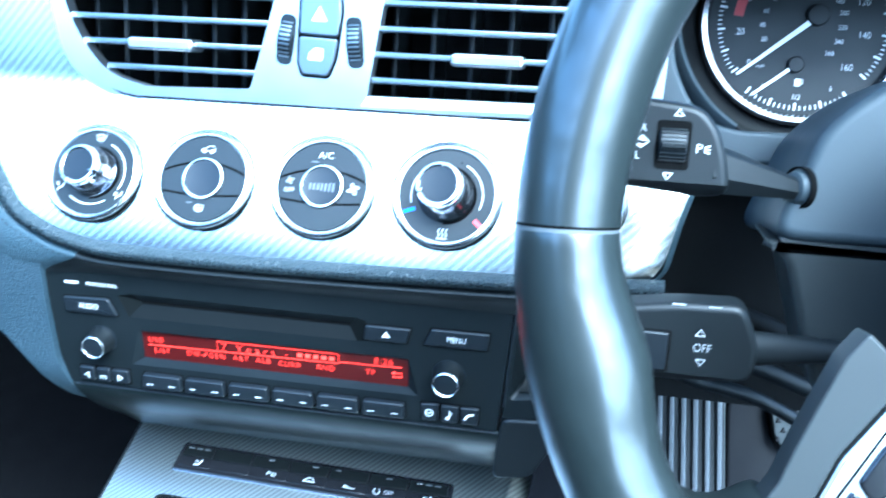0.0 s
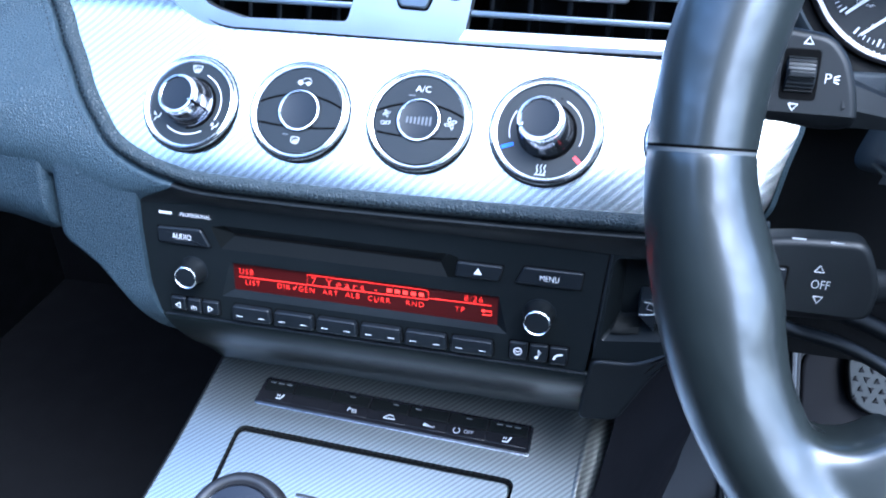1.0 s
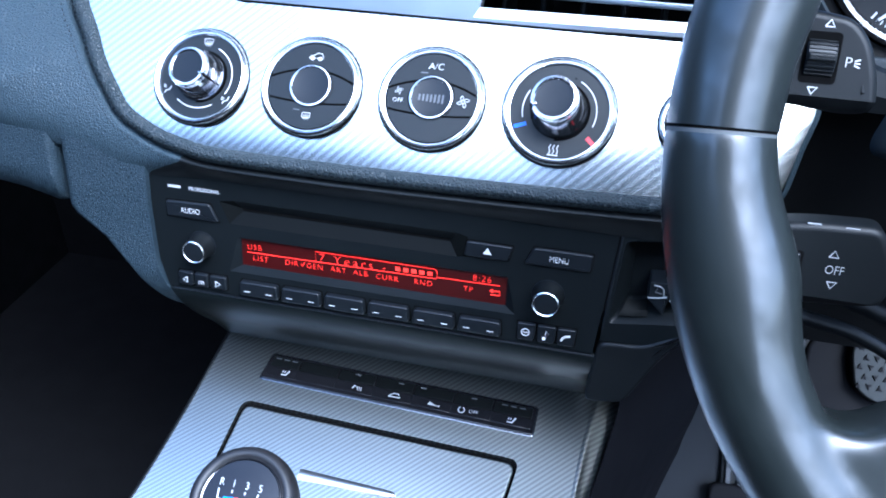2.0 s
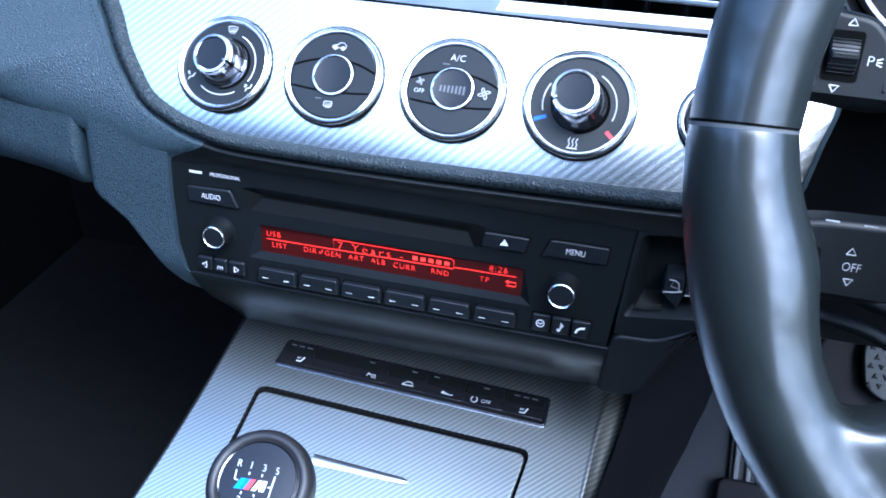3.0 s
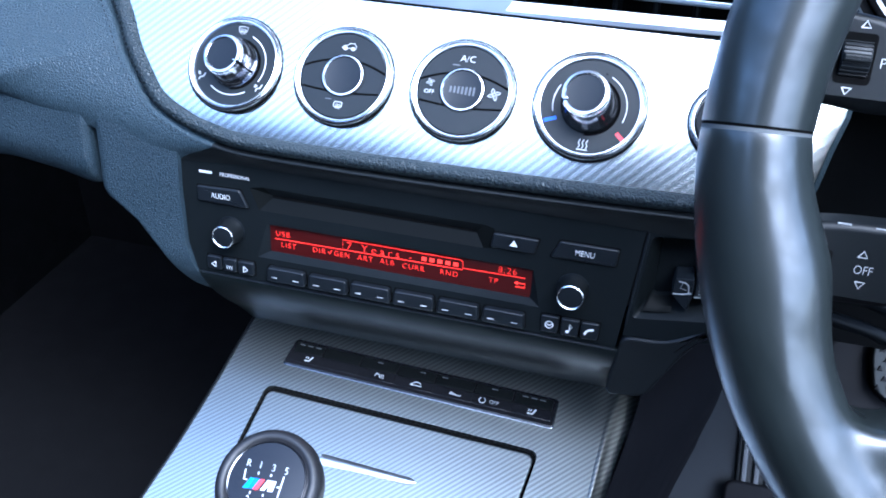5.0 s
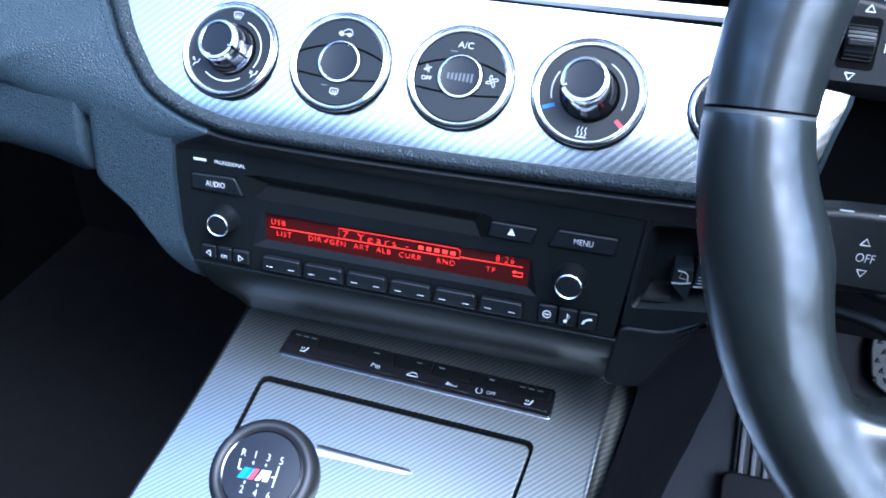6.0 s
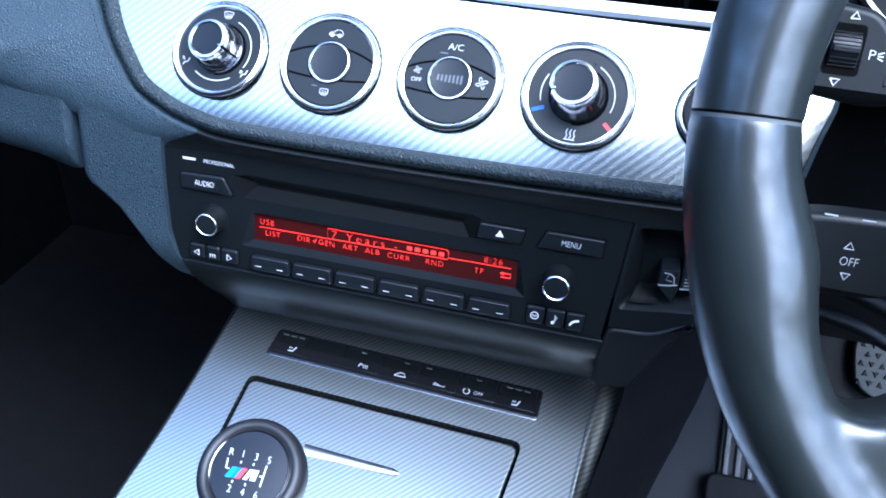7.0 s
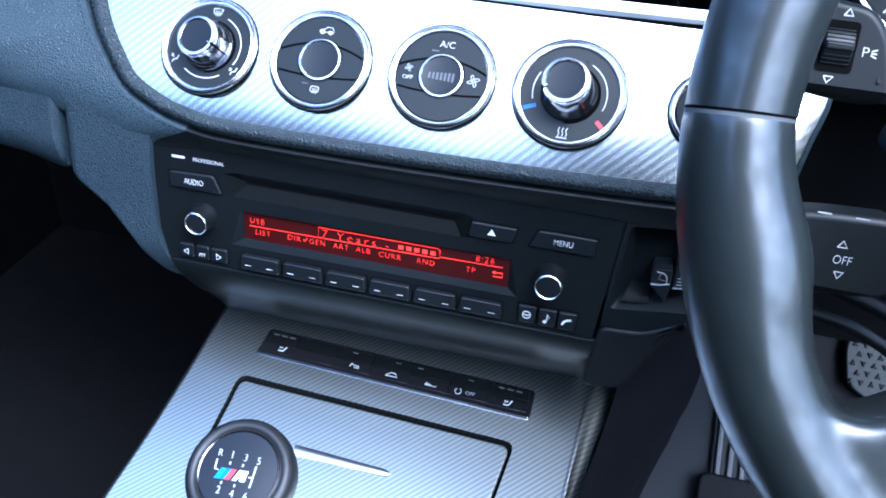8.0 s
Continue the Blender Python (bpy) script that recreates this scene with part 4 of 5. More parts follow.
hole_r = ccw(round_poly([(48.5, 66), (45.6, 42), (39.8, 5.0), (37.4, 0.6), (109, 1.8), (152, 2.6), (154, 66)], 0.6, 3))
rim_l = [tuple(p) for p in spline([(-109, 72), (-106, 46), (-102.5, 26), (-98, 14.5), (-91, 6.5), (-77, -0.8), (-57, -3.6)], 28)]
out_b = ccw(rim_l + [(161, 0.8), (163, 72)])
part("plate", ring_plate(out_b, [hole_l, hole_r], -6, 1.2), SATIN, bezel, "satin silver plate")
# flat sill that slopes into the mouth of the vent
sill_low, sill_top = [(36.8, 0.4), (109, 1.6), (153, 2.4)], [(39.4, 4.6), (109, 5.4), (153, 6.2)]
part("vent_sill", grid([[Vector((*p, 1.22)) for p in sill_low], [Vector((*p, 0.2)) for p in sill_top], [Vector((p[0], p[1] + 0.3, -6)) for p in sill_top]]), SATIN, bezel, "flat bright sill under the vent", sharp=20)
seam_path = [on_dash(u, v, 0.15) for v, u in reversed(VENT_EDGE[2:])] + [on_dash(u, 34.7, 0.3) for u in (-66, -57, -20, 60, 120, 178)]
part("vent_joint", tube(spline([tuple(p) for p in seam_path], 60), 0.5, 6), GAP, dash, "thin dark joint between trim and vent surround")


def air_vent(x0, x1, y0, y1, skew, tab_x, label):
    ob = thing("air_vent", VENT, label, "air vent", "centre air vents")
    w = x1 - x0
    # duct: side walls and a dark back
    bm = bmesh.new()
    for a, b in (((x0 - 6, y0 - 4), (x1 + 6, y0 - 4)), ((x1 + 6, y0 - 4), (x1 + 6, y1 + 4)), ((x1 + 6, y1 + 4), (x0 - 6, y1 + 4)), ((x0 - 6, y1 + 4), (x0 - 6, y0 - 4))):
        bm.faces.new([bm.verts.new(p) for p in ((*a, -5.5), (*b, -5.5), (*b, -60), (*a, -60))])
    bm.faces.new([bm.verts.new(p) for p in ((x0 - 6, y0 - 4, -60), (x1 + 6, y0 - 4, -60), (x1 + 6, y1 + 4, -60), (x0 - 6, y1 + 4, -60))])
    part("duct", bm, BLACK, ob)
    for q in range(5):
        y = y0 + 9.6 + q * 10.6
        lo = x0 - (6 if skew else 0) + (26 if (skew and q == 0) else 12 if (skew and q == 1) else 4 if (skew and q == 2) else 0)
        s = part("slat", prism(ccw(rect(x1 - lo + 6, 2.6, 0, 0, 0.8)), -14, -1.2, 0.9, 3), DARK_CHROME, ob, "slim horizontal slat", at=here((lo + x1 + 6) / 2, y))
        part("slat_edge", prism(ccw(rect(x1 - lo + 6, 2.6, 0, 0.0)), -3.0, -0.8, 0.8, 3), SWITCH, s)
    n_v = 7
    for q in range(n_v):
        x = x0 + 6 + q * (w - 10) / (n_v - 1)
        part("vane", prism(ccw(rect(2.6, y1 - y0, 0, (y1 - y0) / 2)), -44, -17, 1.0, 3), SOFT, ob, at=here(x, y0, 0))
    tab = part("slide_tab", prism(ccw(rect(30, 5.4, 0, 0, 2.2)), -9, 3.2, 1.2, 4), SATIN, ob, "silver slide tab", at=here(tab_x, y0 + 9.6 + 10.2))
    part("tab_bridge", prism(ccw(rect(24, 3.0, 0, 0)), -10, 1.0), DARK_CHROME, tab)
    return ob


air_vent(-100, -4, 2, 64, True, -53, "wide centre air vent with slats and silver tab")
air_vent(41, 152, 2, 64, False, 90, "wide centre air vent with slats and silver tab")

switch = thing("hazard_switch", VENT @ Matrix.Translation((0, 0, 1.3 * K)), "satin hazard and locking switch between the vents", "switch")
up_ = ccw(round_poly([(10.0, 29.0), (26.9, 28.4), (28.2, 38), (27.6, 46), (24.5, 48.6), (13.5, 48.6), (10.8, 45)], 1.5))
dn_ = ccw(round_poly([(10.0, 28.2), (26.9, 27.6), (25.6, 19), (22.6, 12.0), (11.4, 12.4), (9.6, 17)], 1.6))
part("recess", prism(ccw(round_poly([(9.0, 28.4), (9.6, 46), (13, 49.6), (25, 49.6), (28.6, 46), (29.2, 38), (26.6, 19), (23.2, 11.0), (10.6, 11.4), (8.7, 17)], 2)), -2, 0.15), GAP, switch)
top = part("hazard_button", prism(up_, -1, 1.6, 0.8, 4), SWITCH, switch, "grey hazard button")
part("triangle_mark", prism(ccw([(15.4, 34.6), (22.4, 34.4), (19.0, 40.6)]), 1.5, 1.75), WHITE, top)
low = part("lock_button", prism(dn_, -1, 1.6, 0.8, 4), SWITCH, switch, "grey door lock button")
part("lock_mark", prism(ccw(round_poly([(14.2, 18.6), (20.4, 18.4), (21.0, 23.4), (17, 23.6), (14.6, 21.4)], 0.6)), 1.5, 1.75), WHITE, low)

for cx in (4.0, 34.0):
    wheel = thing("vent_thumbwheel", VENT @ Matrix.Translation((cx * K, 26.5 * K, 0.2 * K)) @ Matrix.Rotation(radians(-7 if cx < 20 else 5), 4, "Z"), "grey ribbed thumbwheel beside the hazard switch", "thumbwheel", "vent thumbwheels")
    part("slot", prism(ccw(rect(7.0, 21.0, 0, 0, 3.4)), 0.6, 1.3), BUTTON, wheel)
    bm = lathe([(9.8, -3.3), (10.6, -2.6), (10.9, 0), (10.6, 2.6), (9.8, 3.3)], 40)
    bmesh.ops.rotate(bm, cent=(0, 0, 0), matrix=Matrix.Rotation(math.pi / 2, 3, "Y"), verts=bm.verts)
    bmesh.ops.translate(bm, vec=(0, 0, -6.4), verts=bm.verts)
    drum = part("drum", bm, BUTTON, wheel)
    for q in range(11):
        a = radians(-50 + q * 10)
        m_ = Matrix.Translation((0, 10.9 * math.sin(a), 10.9 * math.cos(a) - 6.4)) @ Matrix.Rotation(-a, 4, "X")
        if q == 0:
            rib = part("rib", prism(ccw(rect(4.6, 0.8, 0, 0)), -0.4, 0.35, 0.2), SWITCH, drum, at=m_)
        else:
            again("rib", rib, drum, m_)
    part("index_mark", prism(ccw(rect(0.9, 3.4, 0, 15.0)), 1.0, 1.35), WHITE, wheel)

# ---- centre console ----
CON = plane(6, 17, 461, 72)
console = thing("centre_console", CON, "centre console with silver weave trim", "console")
L_EDGE = spline([(-97.5, 34), (-102, -20), (-106.8, -62), (-112.4, -100), (-120, -170)], 40)
R_EDGE = spline([(95, -170), (97, -90), (99.2, -40), (101.8, -5.5), (105.6, 27)], 40)
outer = ccw([(p[0], p[1]) for p in L_EDGE] + [(p[0], p[1]) for p in R_EDGE] + [(106, 34)])
LID = [(-75.6, -17.8), (71.4, -22.4), (69.4, -40), (64, -83), (-79, -79)]
hole = ccw(round_poly(LID, 5.5, 5))
LIP = [(-78.6, -14.6), (74.6, -19.2), (72.6, -39), (67, -86), (-82.4, -82)]
lip_hole = ccw(round_poly(LIP, 8.5, 5))
part("trim_plate", ring_plate(outer, [lip_hole], -3, 0), CONSOLE_SILVER, console, "silver trim pressed with a carbon weave", sharp=12)
rows = [[Vector((*p, 0.0)) for p in lip_hole]]
for t, z in ((1.0, 0.0), (1.0, -3.0)):
    rows.append([Vector((*Vector(p).lerp(Vector(q), t), z)) for p, q in zip(lip_hole, hole)])
part("lid_lip", grid(rows, wrap=True), CONSOLE_SILVER, console, "lip round the lid", sharp=12)
part("lid_gap", prism(ccw(round_poly(LID, 5.5, 5)), -6, -2.6), GAP, console)
# silver flank that folds down towards the driver, and black sides
crease = spline([(95, -170), (97, -90), (99.2, -40), (101.8, -5.5), (105.2, 21), (105.6, 27)], 30)
brink = spline([(98, -170), (101, -90), (105.9, -40), (111.6, -3), (118.4, 22.5), (120.5, 27)], 30)
rows = []
for c, e in zip(crease, brink):
    a, b = Vector((c[0], c[1])), Vector((e[0], e[1]))
    rows.append([Vector((*a.lerp(b, t), z)) for t, z in ((-0.22, -0.05), (-0.12, 0.25), (-0.02, 0.38), (0.08, 0.2), (0.16, -0.3), (0.5, -1.2), (0.96, -2.4), (1.0, -3.2), (0.97, -11.5))])
part("silver_flank", grid(rows), CONSOLE_SILVER, console, "folded silver flank of the trim", sharp=25)
rows = [[Vector((e[0] - 0.6, e[1], -10.5)), Vector((e[0] - 1.5, e[1], -30)), Vector((e[0] - 6, e[1], -240))] for e in brink]
part("side_panel", grid(rows), SOFT, console, "black console side", sharp=60)
cur = spline([(-97.5, 34), (-102, -20), (-106.8, -62), (-112.4, -100), (-120, -170)], 30)
rows = [[Vector((p[0] + 0.6, p[1], -2.0)), Vector((p[0] - 0.5, p[1], -0.5)), Vector((p[0] - 1.4, p[1], -0.3)), Vector((p[0] - 2.6, p[1], -1.4)), Vector((p[0] - 3.2, p[1], -4.5)), Vector((p[0] - 2.6, p[1], -16)), Vector((p[0] + 6, p[1], -240))] for p in cur]
part("side_panel", grid(rows), SOFT, console, "black console side", sharp=60)

lid_in = [(-74.0, -20.6), (69.4, -24.8), (67.4, -41), (62.2, -82), (-77.4, -78)]
lid = thing("console_lid", CON, "closed silver weave storage lid on the console", "lid")
part("panel", prism(ccw(round_poly(lid_in, 4.6, 5)), -4, -0.3, 0.8, 3), CONSOLE_SILVER, lid, sharp=12)
hnd = []
for i in range(31):
    s = i / 30
    x = -33 + 50 * s
    w = (2.9 - 1.1 * s) * math.sqrt(max(0.0, 1 - max(0.0, (s - 0.9) / 0.1) ** 2)) + 0.12
    y = -51.4 - 0.9 * s
    hnd.append([Vector((x, y + w, -0.3)), Vector((x, y + w * 0.7, 0.2)), Vector((x, y, 0.4)), Vector((x, y - w * 0.7, 0.2)), Vector((x, y - w, -0.3))])
part("handle", grid(hnd), SATIN, lid, "slim satin silver handle ridge", sharp=80)

bar = thing("switch_bar", CON @ Matrix.Translation((1.8 * K, 1.2 * K, 0)) @ Matrix.Rotation(radians(-1.6), 4, "Z"), "gloss black row of switches set in the console", "switch panel")
part("frame", prism(ccw(round_poly([(-74.0, -8.0), (74.3, -8.6), (74.0, 8.6), (-72.2, 8.8)], 2.2)), -2, 0.6, 0.4, 3), DARK_CHROME, bar, "thin bright edge")
part("bezel", prism(ccw(round_poly([(-73.4, -7.4), (73.8, -8.0), (73.6, 8.4), (-71.8, 8.6)], 2.0)), 0, 1.3, 0.6, 3), GLOSS, bar)
XS = (-70.6, -53.6, -32.0, -11.4, 9.6, 30.8, 51.4, 72.0)
for i in range(7):
    a, b = XS[i] + 0.4, XS[i + 1] - 0.4
    k = part("switch", prism(ccw([(a, 0.5), (b, 0.5), (b, 6.6), (a, 6.6)]), 1.0, 2.2, 0.5, 3), FASCIA, bar)
    part("lower_face", prism(ccw([(a - 0.2, -5.2), (b + 0.2, -5.2), (b + 0.2, 0.2), (a - 0.2, 0.2)]), 1.0, 1.75, 0.3, 2), GLOSS, k)
    n = 3 if i in (0, 6) else (0 if i == 1 else 1)
    for q in range(n):
        x = (a + b) / 2 + ((q - 1) * 4.6 if n == 3 else (3.0 if i == 3 else -6 if i == 4 else 0))
        part("lamp", prism(ccw(rect(3.0, 0.6, x, 5.0)), 2.15, 2.3), BAR_GREY, k)
    cx, cy = (a + b) / 2 + (1.5 if i < 5 else 0), -2.4
    z = 1.76
    if i in (0, 6):
        bm = stroke([(cx - 1.8, cy - 1.2), (cx + 0.8, cy - 1.2), (cx + 2.2, cy + 1.6)], 0.8, z)
        stroke([(cx - 1.4, cy + 0.1), (cx - 1.2, cy + 1.2)], 0.5, z, bm=bm)
        stroke([(cx - 0.3, cy + 0.1), (cx, cy + 1.2)], 0.5, z, bm=bm)
        part("seat_mark", bm, PALE_DIM, k)
    elif i == 2:
        bm = stroke([(cx - 2.2, cy - 0.6), (cx - 1.4, cy + 1.4), (cx - 0.4, cy + 0.4)], 0.6, z)
        for q in range(3):
            stroke([(cx + 0.2 + q, cy + 1.0), (cx + 0.6 + q, cy - 1.2)], 0.35, z, bm=bm)
        part("sensor_mark", bm, PALE_DIM, k)
    elif i == 3:
        part("roof_mark", stroke([(cx - 3.2, cy - 0.8), (cx - 2.2, cy + 0.2), (cx - 0.6, cy + 1.4), (cx + 1.6, cy + 1.2), (cx + 3.0, cy - 0.6), (cx - 3.2, cy - 0.8)], 0.5, z), PALE_DIM, k)
    elif i == 4:
        part("roof_mark", stroke([(cx - 2.2, cy + 0.8), (cx - 3.2, cy - 0.6), (cx + 2.6, cy - 0.8), (cx + 2.9, cy - 0.1)], 0.5, z), PALE_DIM, k)
    elif i == 5:
        part("start_mark", stroke(arc(1.6, 120, 430, 16, cx - 5, cy), 0.4, z), PALE_DIM, k)
        text("lettering", "OFF", 2.0, cx + 1.2, cy, z, PALE_DIM, k)

# gear lever
GEAR = plane(-11.6, -109.5, 519.2, 62, 4)
gear = thing("gear_lever", GEAR, "black leather gear lever with a glossy shift pattern cap", "gear lever")
knob = part("knob", lathe([(0, -34), (10, -34), (12.5, -26), (17.0, -17), (19.8, -9), (20.6, -4), (20.4, -0.4), (19.6, 1.6), (18.2, 2.8), (16.8, 2.8), (15.6, 2.0), (15.2, 0.6), (0, 0.0)], 64), KNOB, gear, "black leather knob with a rounded lip", sharp=80)
part("cap_ring", lathe([(14.5, 0.4), (14.6, 1.85), (14.95, 2.05), (15.3, 1.7), (15.3, 0.4)], 64, closed=True), DARK_CHROME, knob, "thin smoked chrome ring")
part("cap", lathe([(0, 2.6), (4, 2.54), (8, 2.36), (11, 2.14), (14.6, 1.79), (14.6, 0)], 64), CAP_GLOSS, knob, "domed gloss black cap", sharp=80)


def dome(x, y):
    return 2.62 - 0.0038 * (x * x + y * y)


for s, x, y in (("R", -8.2, 5.6), ("1", -3.4, 5.4), ("3", 1.8, 5.0), ("5", 6.9, 4.6), ("2", -5.2, -7.6), ("4", 0.1, -8.2), ("6", 5.2, -8.4)):
    text("numeral", s, 2.7, x, y, dome(x, y) + 0.05, WHITE, knob, wide=0.85)
for pts in ([(-8.8, 3.2), (-8.6, -0.4), (-7.2, -0.5)], [(-3.4, 2.9), (-3.5, 1.9)], [(1.6, 2.7), (1.5, 1.8)], [(6.5, 2.6), (6.0, -5.2)], [(6.2, -1.6), (4.8, -1.6)], [(-4.7, -4.4), (-4.8, -5.4)], [(0.4, -4.8), (0.4, -5.8)]):
    part("pattern_line", stroke(pts, 0.45, dome(*pts[0]) + 0.02), WHITE, knob)
for q, mt in enumerate((CYAN, BLUE, RED)):
    x = -6.9 + q * 2.0
    part("stripe", prism(ccw([(x - 1.2, -3.6), (x + 0.7, -3.6), (x + 2.6, 0.4), (x + 0.8, 0.4)]), 1.6, dome(x, -1.5) + 0.12), mt, knob)
part("white_stripe", prism(ccw([(-1.2, -3.6), (0.4, -3.6), (1.8, -1.2), (1.6, -3.6), (3.6, -3.6), (4.2, 0.4), (2.6, 0.4), (1.2, -1.0), (2.2, 0.4), (0.8, 0.4)]), 1.8, dome(1.5, -1.5) + 0.12), WHITE, knob)
part("stem", lathe([(6, -90), (6, -32)], 24), DARK_CHROME, gear)


# ---- steering wheel ----
WHEEL = plane(129, -90, 678, 25)
wheel = thing("steering_wheel", WHEEL, "black leather sports steering wheel with silver spoke trim", "steering wheel")
WCX, WCY, WR = 142.5, 3.0, 155.0


def rim_half(a):
    """Half the rim's width at an angle (180: the nine o'clock side)."""
    s = a % 360 - 180      # positive: below nine o'clock
    if -60 < s < 1.6:
        return 13.6 + 0.5 * min(1, max(0, (1.6 - s) / 12))
    if 1.6 <= s < 60:
        return 13.4 + 2.6 * math.exp(-((s - 16.5) / 8.5) ** 2) + 0.4 * min(1.0, s / 30)
    return 14.0


def rim_mesh(a0, a1, n, grow=0.0, capped=False):
    rows = []
    for i in range(n + 1):
        a = a0 + (a1 - a0) * i / n
        half = rim_half(max(a, 181.7) if capped else a)
        low = grow - (1.6 * min(1.0, max(0.0, (181.4 - a) / 0.7)) if capped else 0.0)
        h = half + low
        r = WR - half
        ca, sa = math.cos(radians(a)), math.sin(radians(a))
        dep = 15.5 + low + 0.35 * (h - 13)
        rows.append([Vector((WCX + (r + h * math.cos(t)) * ca, WCY + (r + h * math.cos(t)) * sa, dep * math.sin(t) - 3))
                     for t in [2 * math.pi * j / 36 for j in range(36)]])
    bm = grid(rows, wrap=True)
    if capped:
        bm.verts.ensure_lookup_table()
        bm.faces.new([bm.verts[i] for i in range(36)])
        bm.faces.new([bm.verts[n * 36 + i] for i in range(36)])
    return bm


def rim_part(a0, a1, n, mat, name, grow=0.0, label=""):
    return part(name, rim_mesh(a0, a1, n, grow), mat, wheel, label, sharp=80)


rim_part(100, 181.2, 80, RIM, "upper_rim", 0.12, label="smooth black leather rim")
rim_part(236, 460, 90, RIM, "far_rim", label="smooth black leather rim")
rim_part(181.1, 181.5, 2, GAP, "seam", -0.1)
rim_part(181.5, 181.9, 4, THREAD, "seam_thread", 0.05, "pale worn thread along the seam")

# lower left spoke: a thick root that flows out of the grip, and a grey cover on it
root = ccw(round_poly([(8, -44), (22, -50), (29.1, -57.0), (31.9, -63.5), (36.5, -69.0), (41, -70.6), (47, -70.0), (56, -64), (64, -70), (60.5, -86), (57, -104), (54, -124), (44, -114), (33, -95), (20, -70)], 3, 3))
bm = rim_mesh(174, 240, 110, 0.37, True)
prism(root, -15, 8.5, 5.0, 5, bm=bm)
web = part("lower_grip", bm, RIM, wheel, "worn smooth leather grip that runs into the spoke", sharp=180)
rm = web.modifiers.new("skin", "REMESH")
rm.mode, rm.voxel_size, rm.use_smooth_shade = "VOXEL", 0.0011, True
sm = web.modifiers.new("soften", "SMOOTH")
sm.factor, sm.iterations = 0.5, 45

cover = ccw(round_poly([(76.2, -20.2), (81.3, -24.9), (84.4, -33.5), (82.6, -36.5), (72.6, -51.5), (68.3, -62.3), (62, -78), (56.5, -76), (55.2, -66.5), (58.6, -60.7), (61.7, -51.4), (67.0, -37.6), (71.2, -27.1)], 1.4, 4))
part("spoke", prism(cover, -7, 3.4, 0.8, 4), SPOKE, wheel, "grained grey spoke cover")
tr = ccw(round_poly([(84.8, -33.6), (83.0, -37.0), (73.0, -52.0), (68.7, -62.8), (62.4, -78.6), (58, -96), (57, -128), (76, -128), (92, -92), (120, -74), (120, -40), (100, -30)], 1.4, 4))
tp = part("spoke_trim", prism(tr, -6, 4.2, 0.8, 4), SATIN, wheel, "satin silver spoke trim")
part("trim_line", stroke([(84.6, -39.5), (83.2, -42.2), (75.8, -56.2), (71.5, -64.2), (66, -79), (62, -96)], 0.6, 4.2, 0.2), GAP, tp)
for pts in ([(86, -44), (82.0, -47.8), (77.0, -57.6), (80.8, -62.4), (94, -52)], [(76.2, -59.2), (73.6, -64.5), (71, -72), (80, -76), (85, -66)]):
    part("button", prism(ccw(round_poly(pts, 1.6)), 2, 5.4, 0.8, 3), GLOSS, tp, "dark wheel button")
hub = ccw(round_poly([(104, -10), (104, 30), (112, 52), (185, 56), (203, 30), (207, -16), (188, -62), (142, -78), (116, -40)], 16, 8))
part("airbag_cover", prism(hub, -30, 14, 8, 6), HOUSING, wheel, "grained charcoal airbag cover", sharp=80)

# ---- instrument cluster ----
CLU = plane(200, 115, 680, 25)
cx0, cy0, GR = 22.8, -0.9, 42.6
gauge = thing("instrument_cluster", CLU @ Matrix.Translation((cx0 * K, cy0 * K, 0)), "round speedometer with white figures behind the steering wheel", "speedometer")
part("bezel", lathe([(GR - 2.4, -2), (GR - 2.2, 2.4), (GR - 0.6, 5.4), (GR + 1.4, 5.8), (GR + 2.6, 4), (GR + 2.8, -14)], 96), DARK_CHROME, gauge, "smoked satin bezel")
part("dial", lathe([(0, 0), (GR - 2.2, 0), (GR - 2.2, -3), (0, -3)], 72), GAUGE, gauge, "dark grey dial")
bm = bmesh.new()
for i in range(81):
    a = 219 - 258 * i / 80
    big = i % 5 == 0
    r0, r1 = GR - (9.2 if big else 7.8), GR - 6.0
    stroke([(r0 * math.cos(radians(a)), r0 * math.sin(radians(a))), (r1 * math.cos(radians(a)), r1 * math.sin(radians(a)))], 0.8 if big else 0.35, 0, bm=bm)
part("speed_ticks", bm, WHITE, gauge)
for s_, x, y in (("20", -26.5, -5.0), ("0", -21.5, -18.5), ("160", 20.0, -18.6), ("140", 26.0, -4.3), ("120", 24.4, 10.0), ("40", -24.5, 10.0), ("60", -15, 23), ("80", 0, 27), ("100", 15, 23)):
    text("numeral", s_, 3.0, x, y, 0.02, WHITE, gauge, wide=0.85)
for s_, x, y in (("40", -17.2, -1.6), ("20", -16.0, -7.8), ("60", -16.1, 4.6), ("80", -12.6, 10.4), ("260", 12.3, -12.8), ("240", 15.7, -7.5), ("220", 16.7, -1.3), ("200", 16.7, 5.0), ("180", 14.3, 10.0)):
    text("numeral", s_, 2.1, x, y, 0.02, WHITE, gauge, wide=0.85)
text("lettering", "mph", 1.4, -16.5, -19.6, 0.02, WHITE, gauge)
bm = bmesh.new()
for i in range(21):
    a = 236 + 68 * i / 20
    big = i % 5 == 0
    r0, r1 = GR - (7.4 if big else 6.2), GR - 4.2
    stroke([(r0 * math.cos(radians(a)), r0 * math.sin(radians(a))), (r1 * math.cos(radians(a)), r1 * math.sin(radians(a)))], 0.9 if big else 0.4, 0, bm=bm)
part("fuel_ticks", bm, WHITE, gauge)
text("lettering", "1/2", 2.3, 0.1, -32.6, 0.02, WHITE, gauge, wide=0.9)
text("lettering", "0", 2.2, -14.4, -28.6, 0.02, WHITE, gauge)
text("lettering", "1", 2.4, 14.4, -28.1, 0.02, WHITE, gauge)
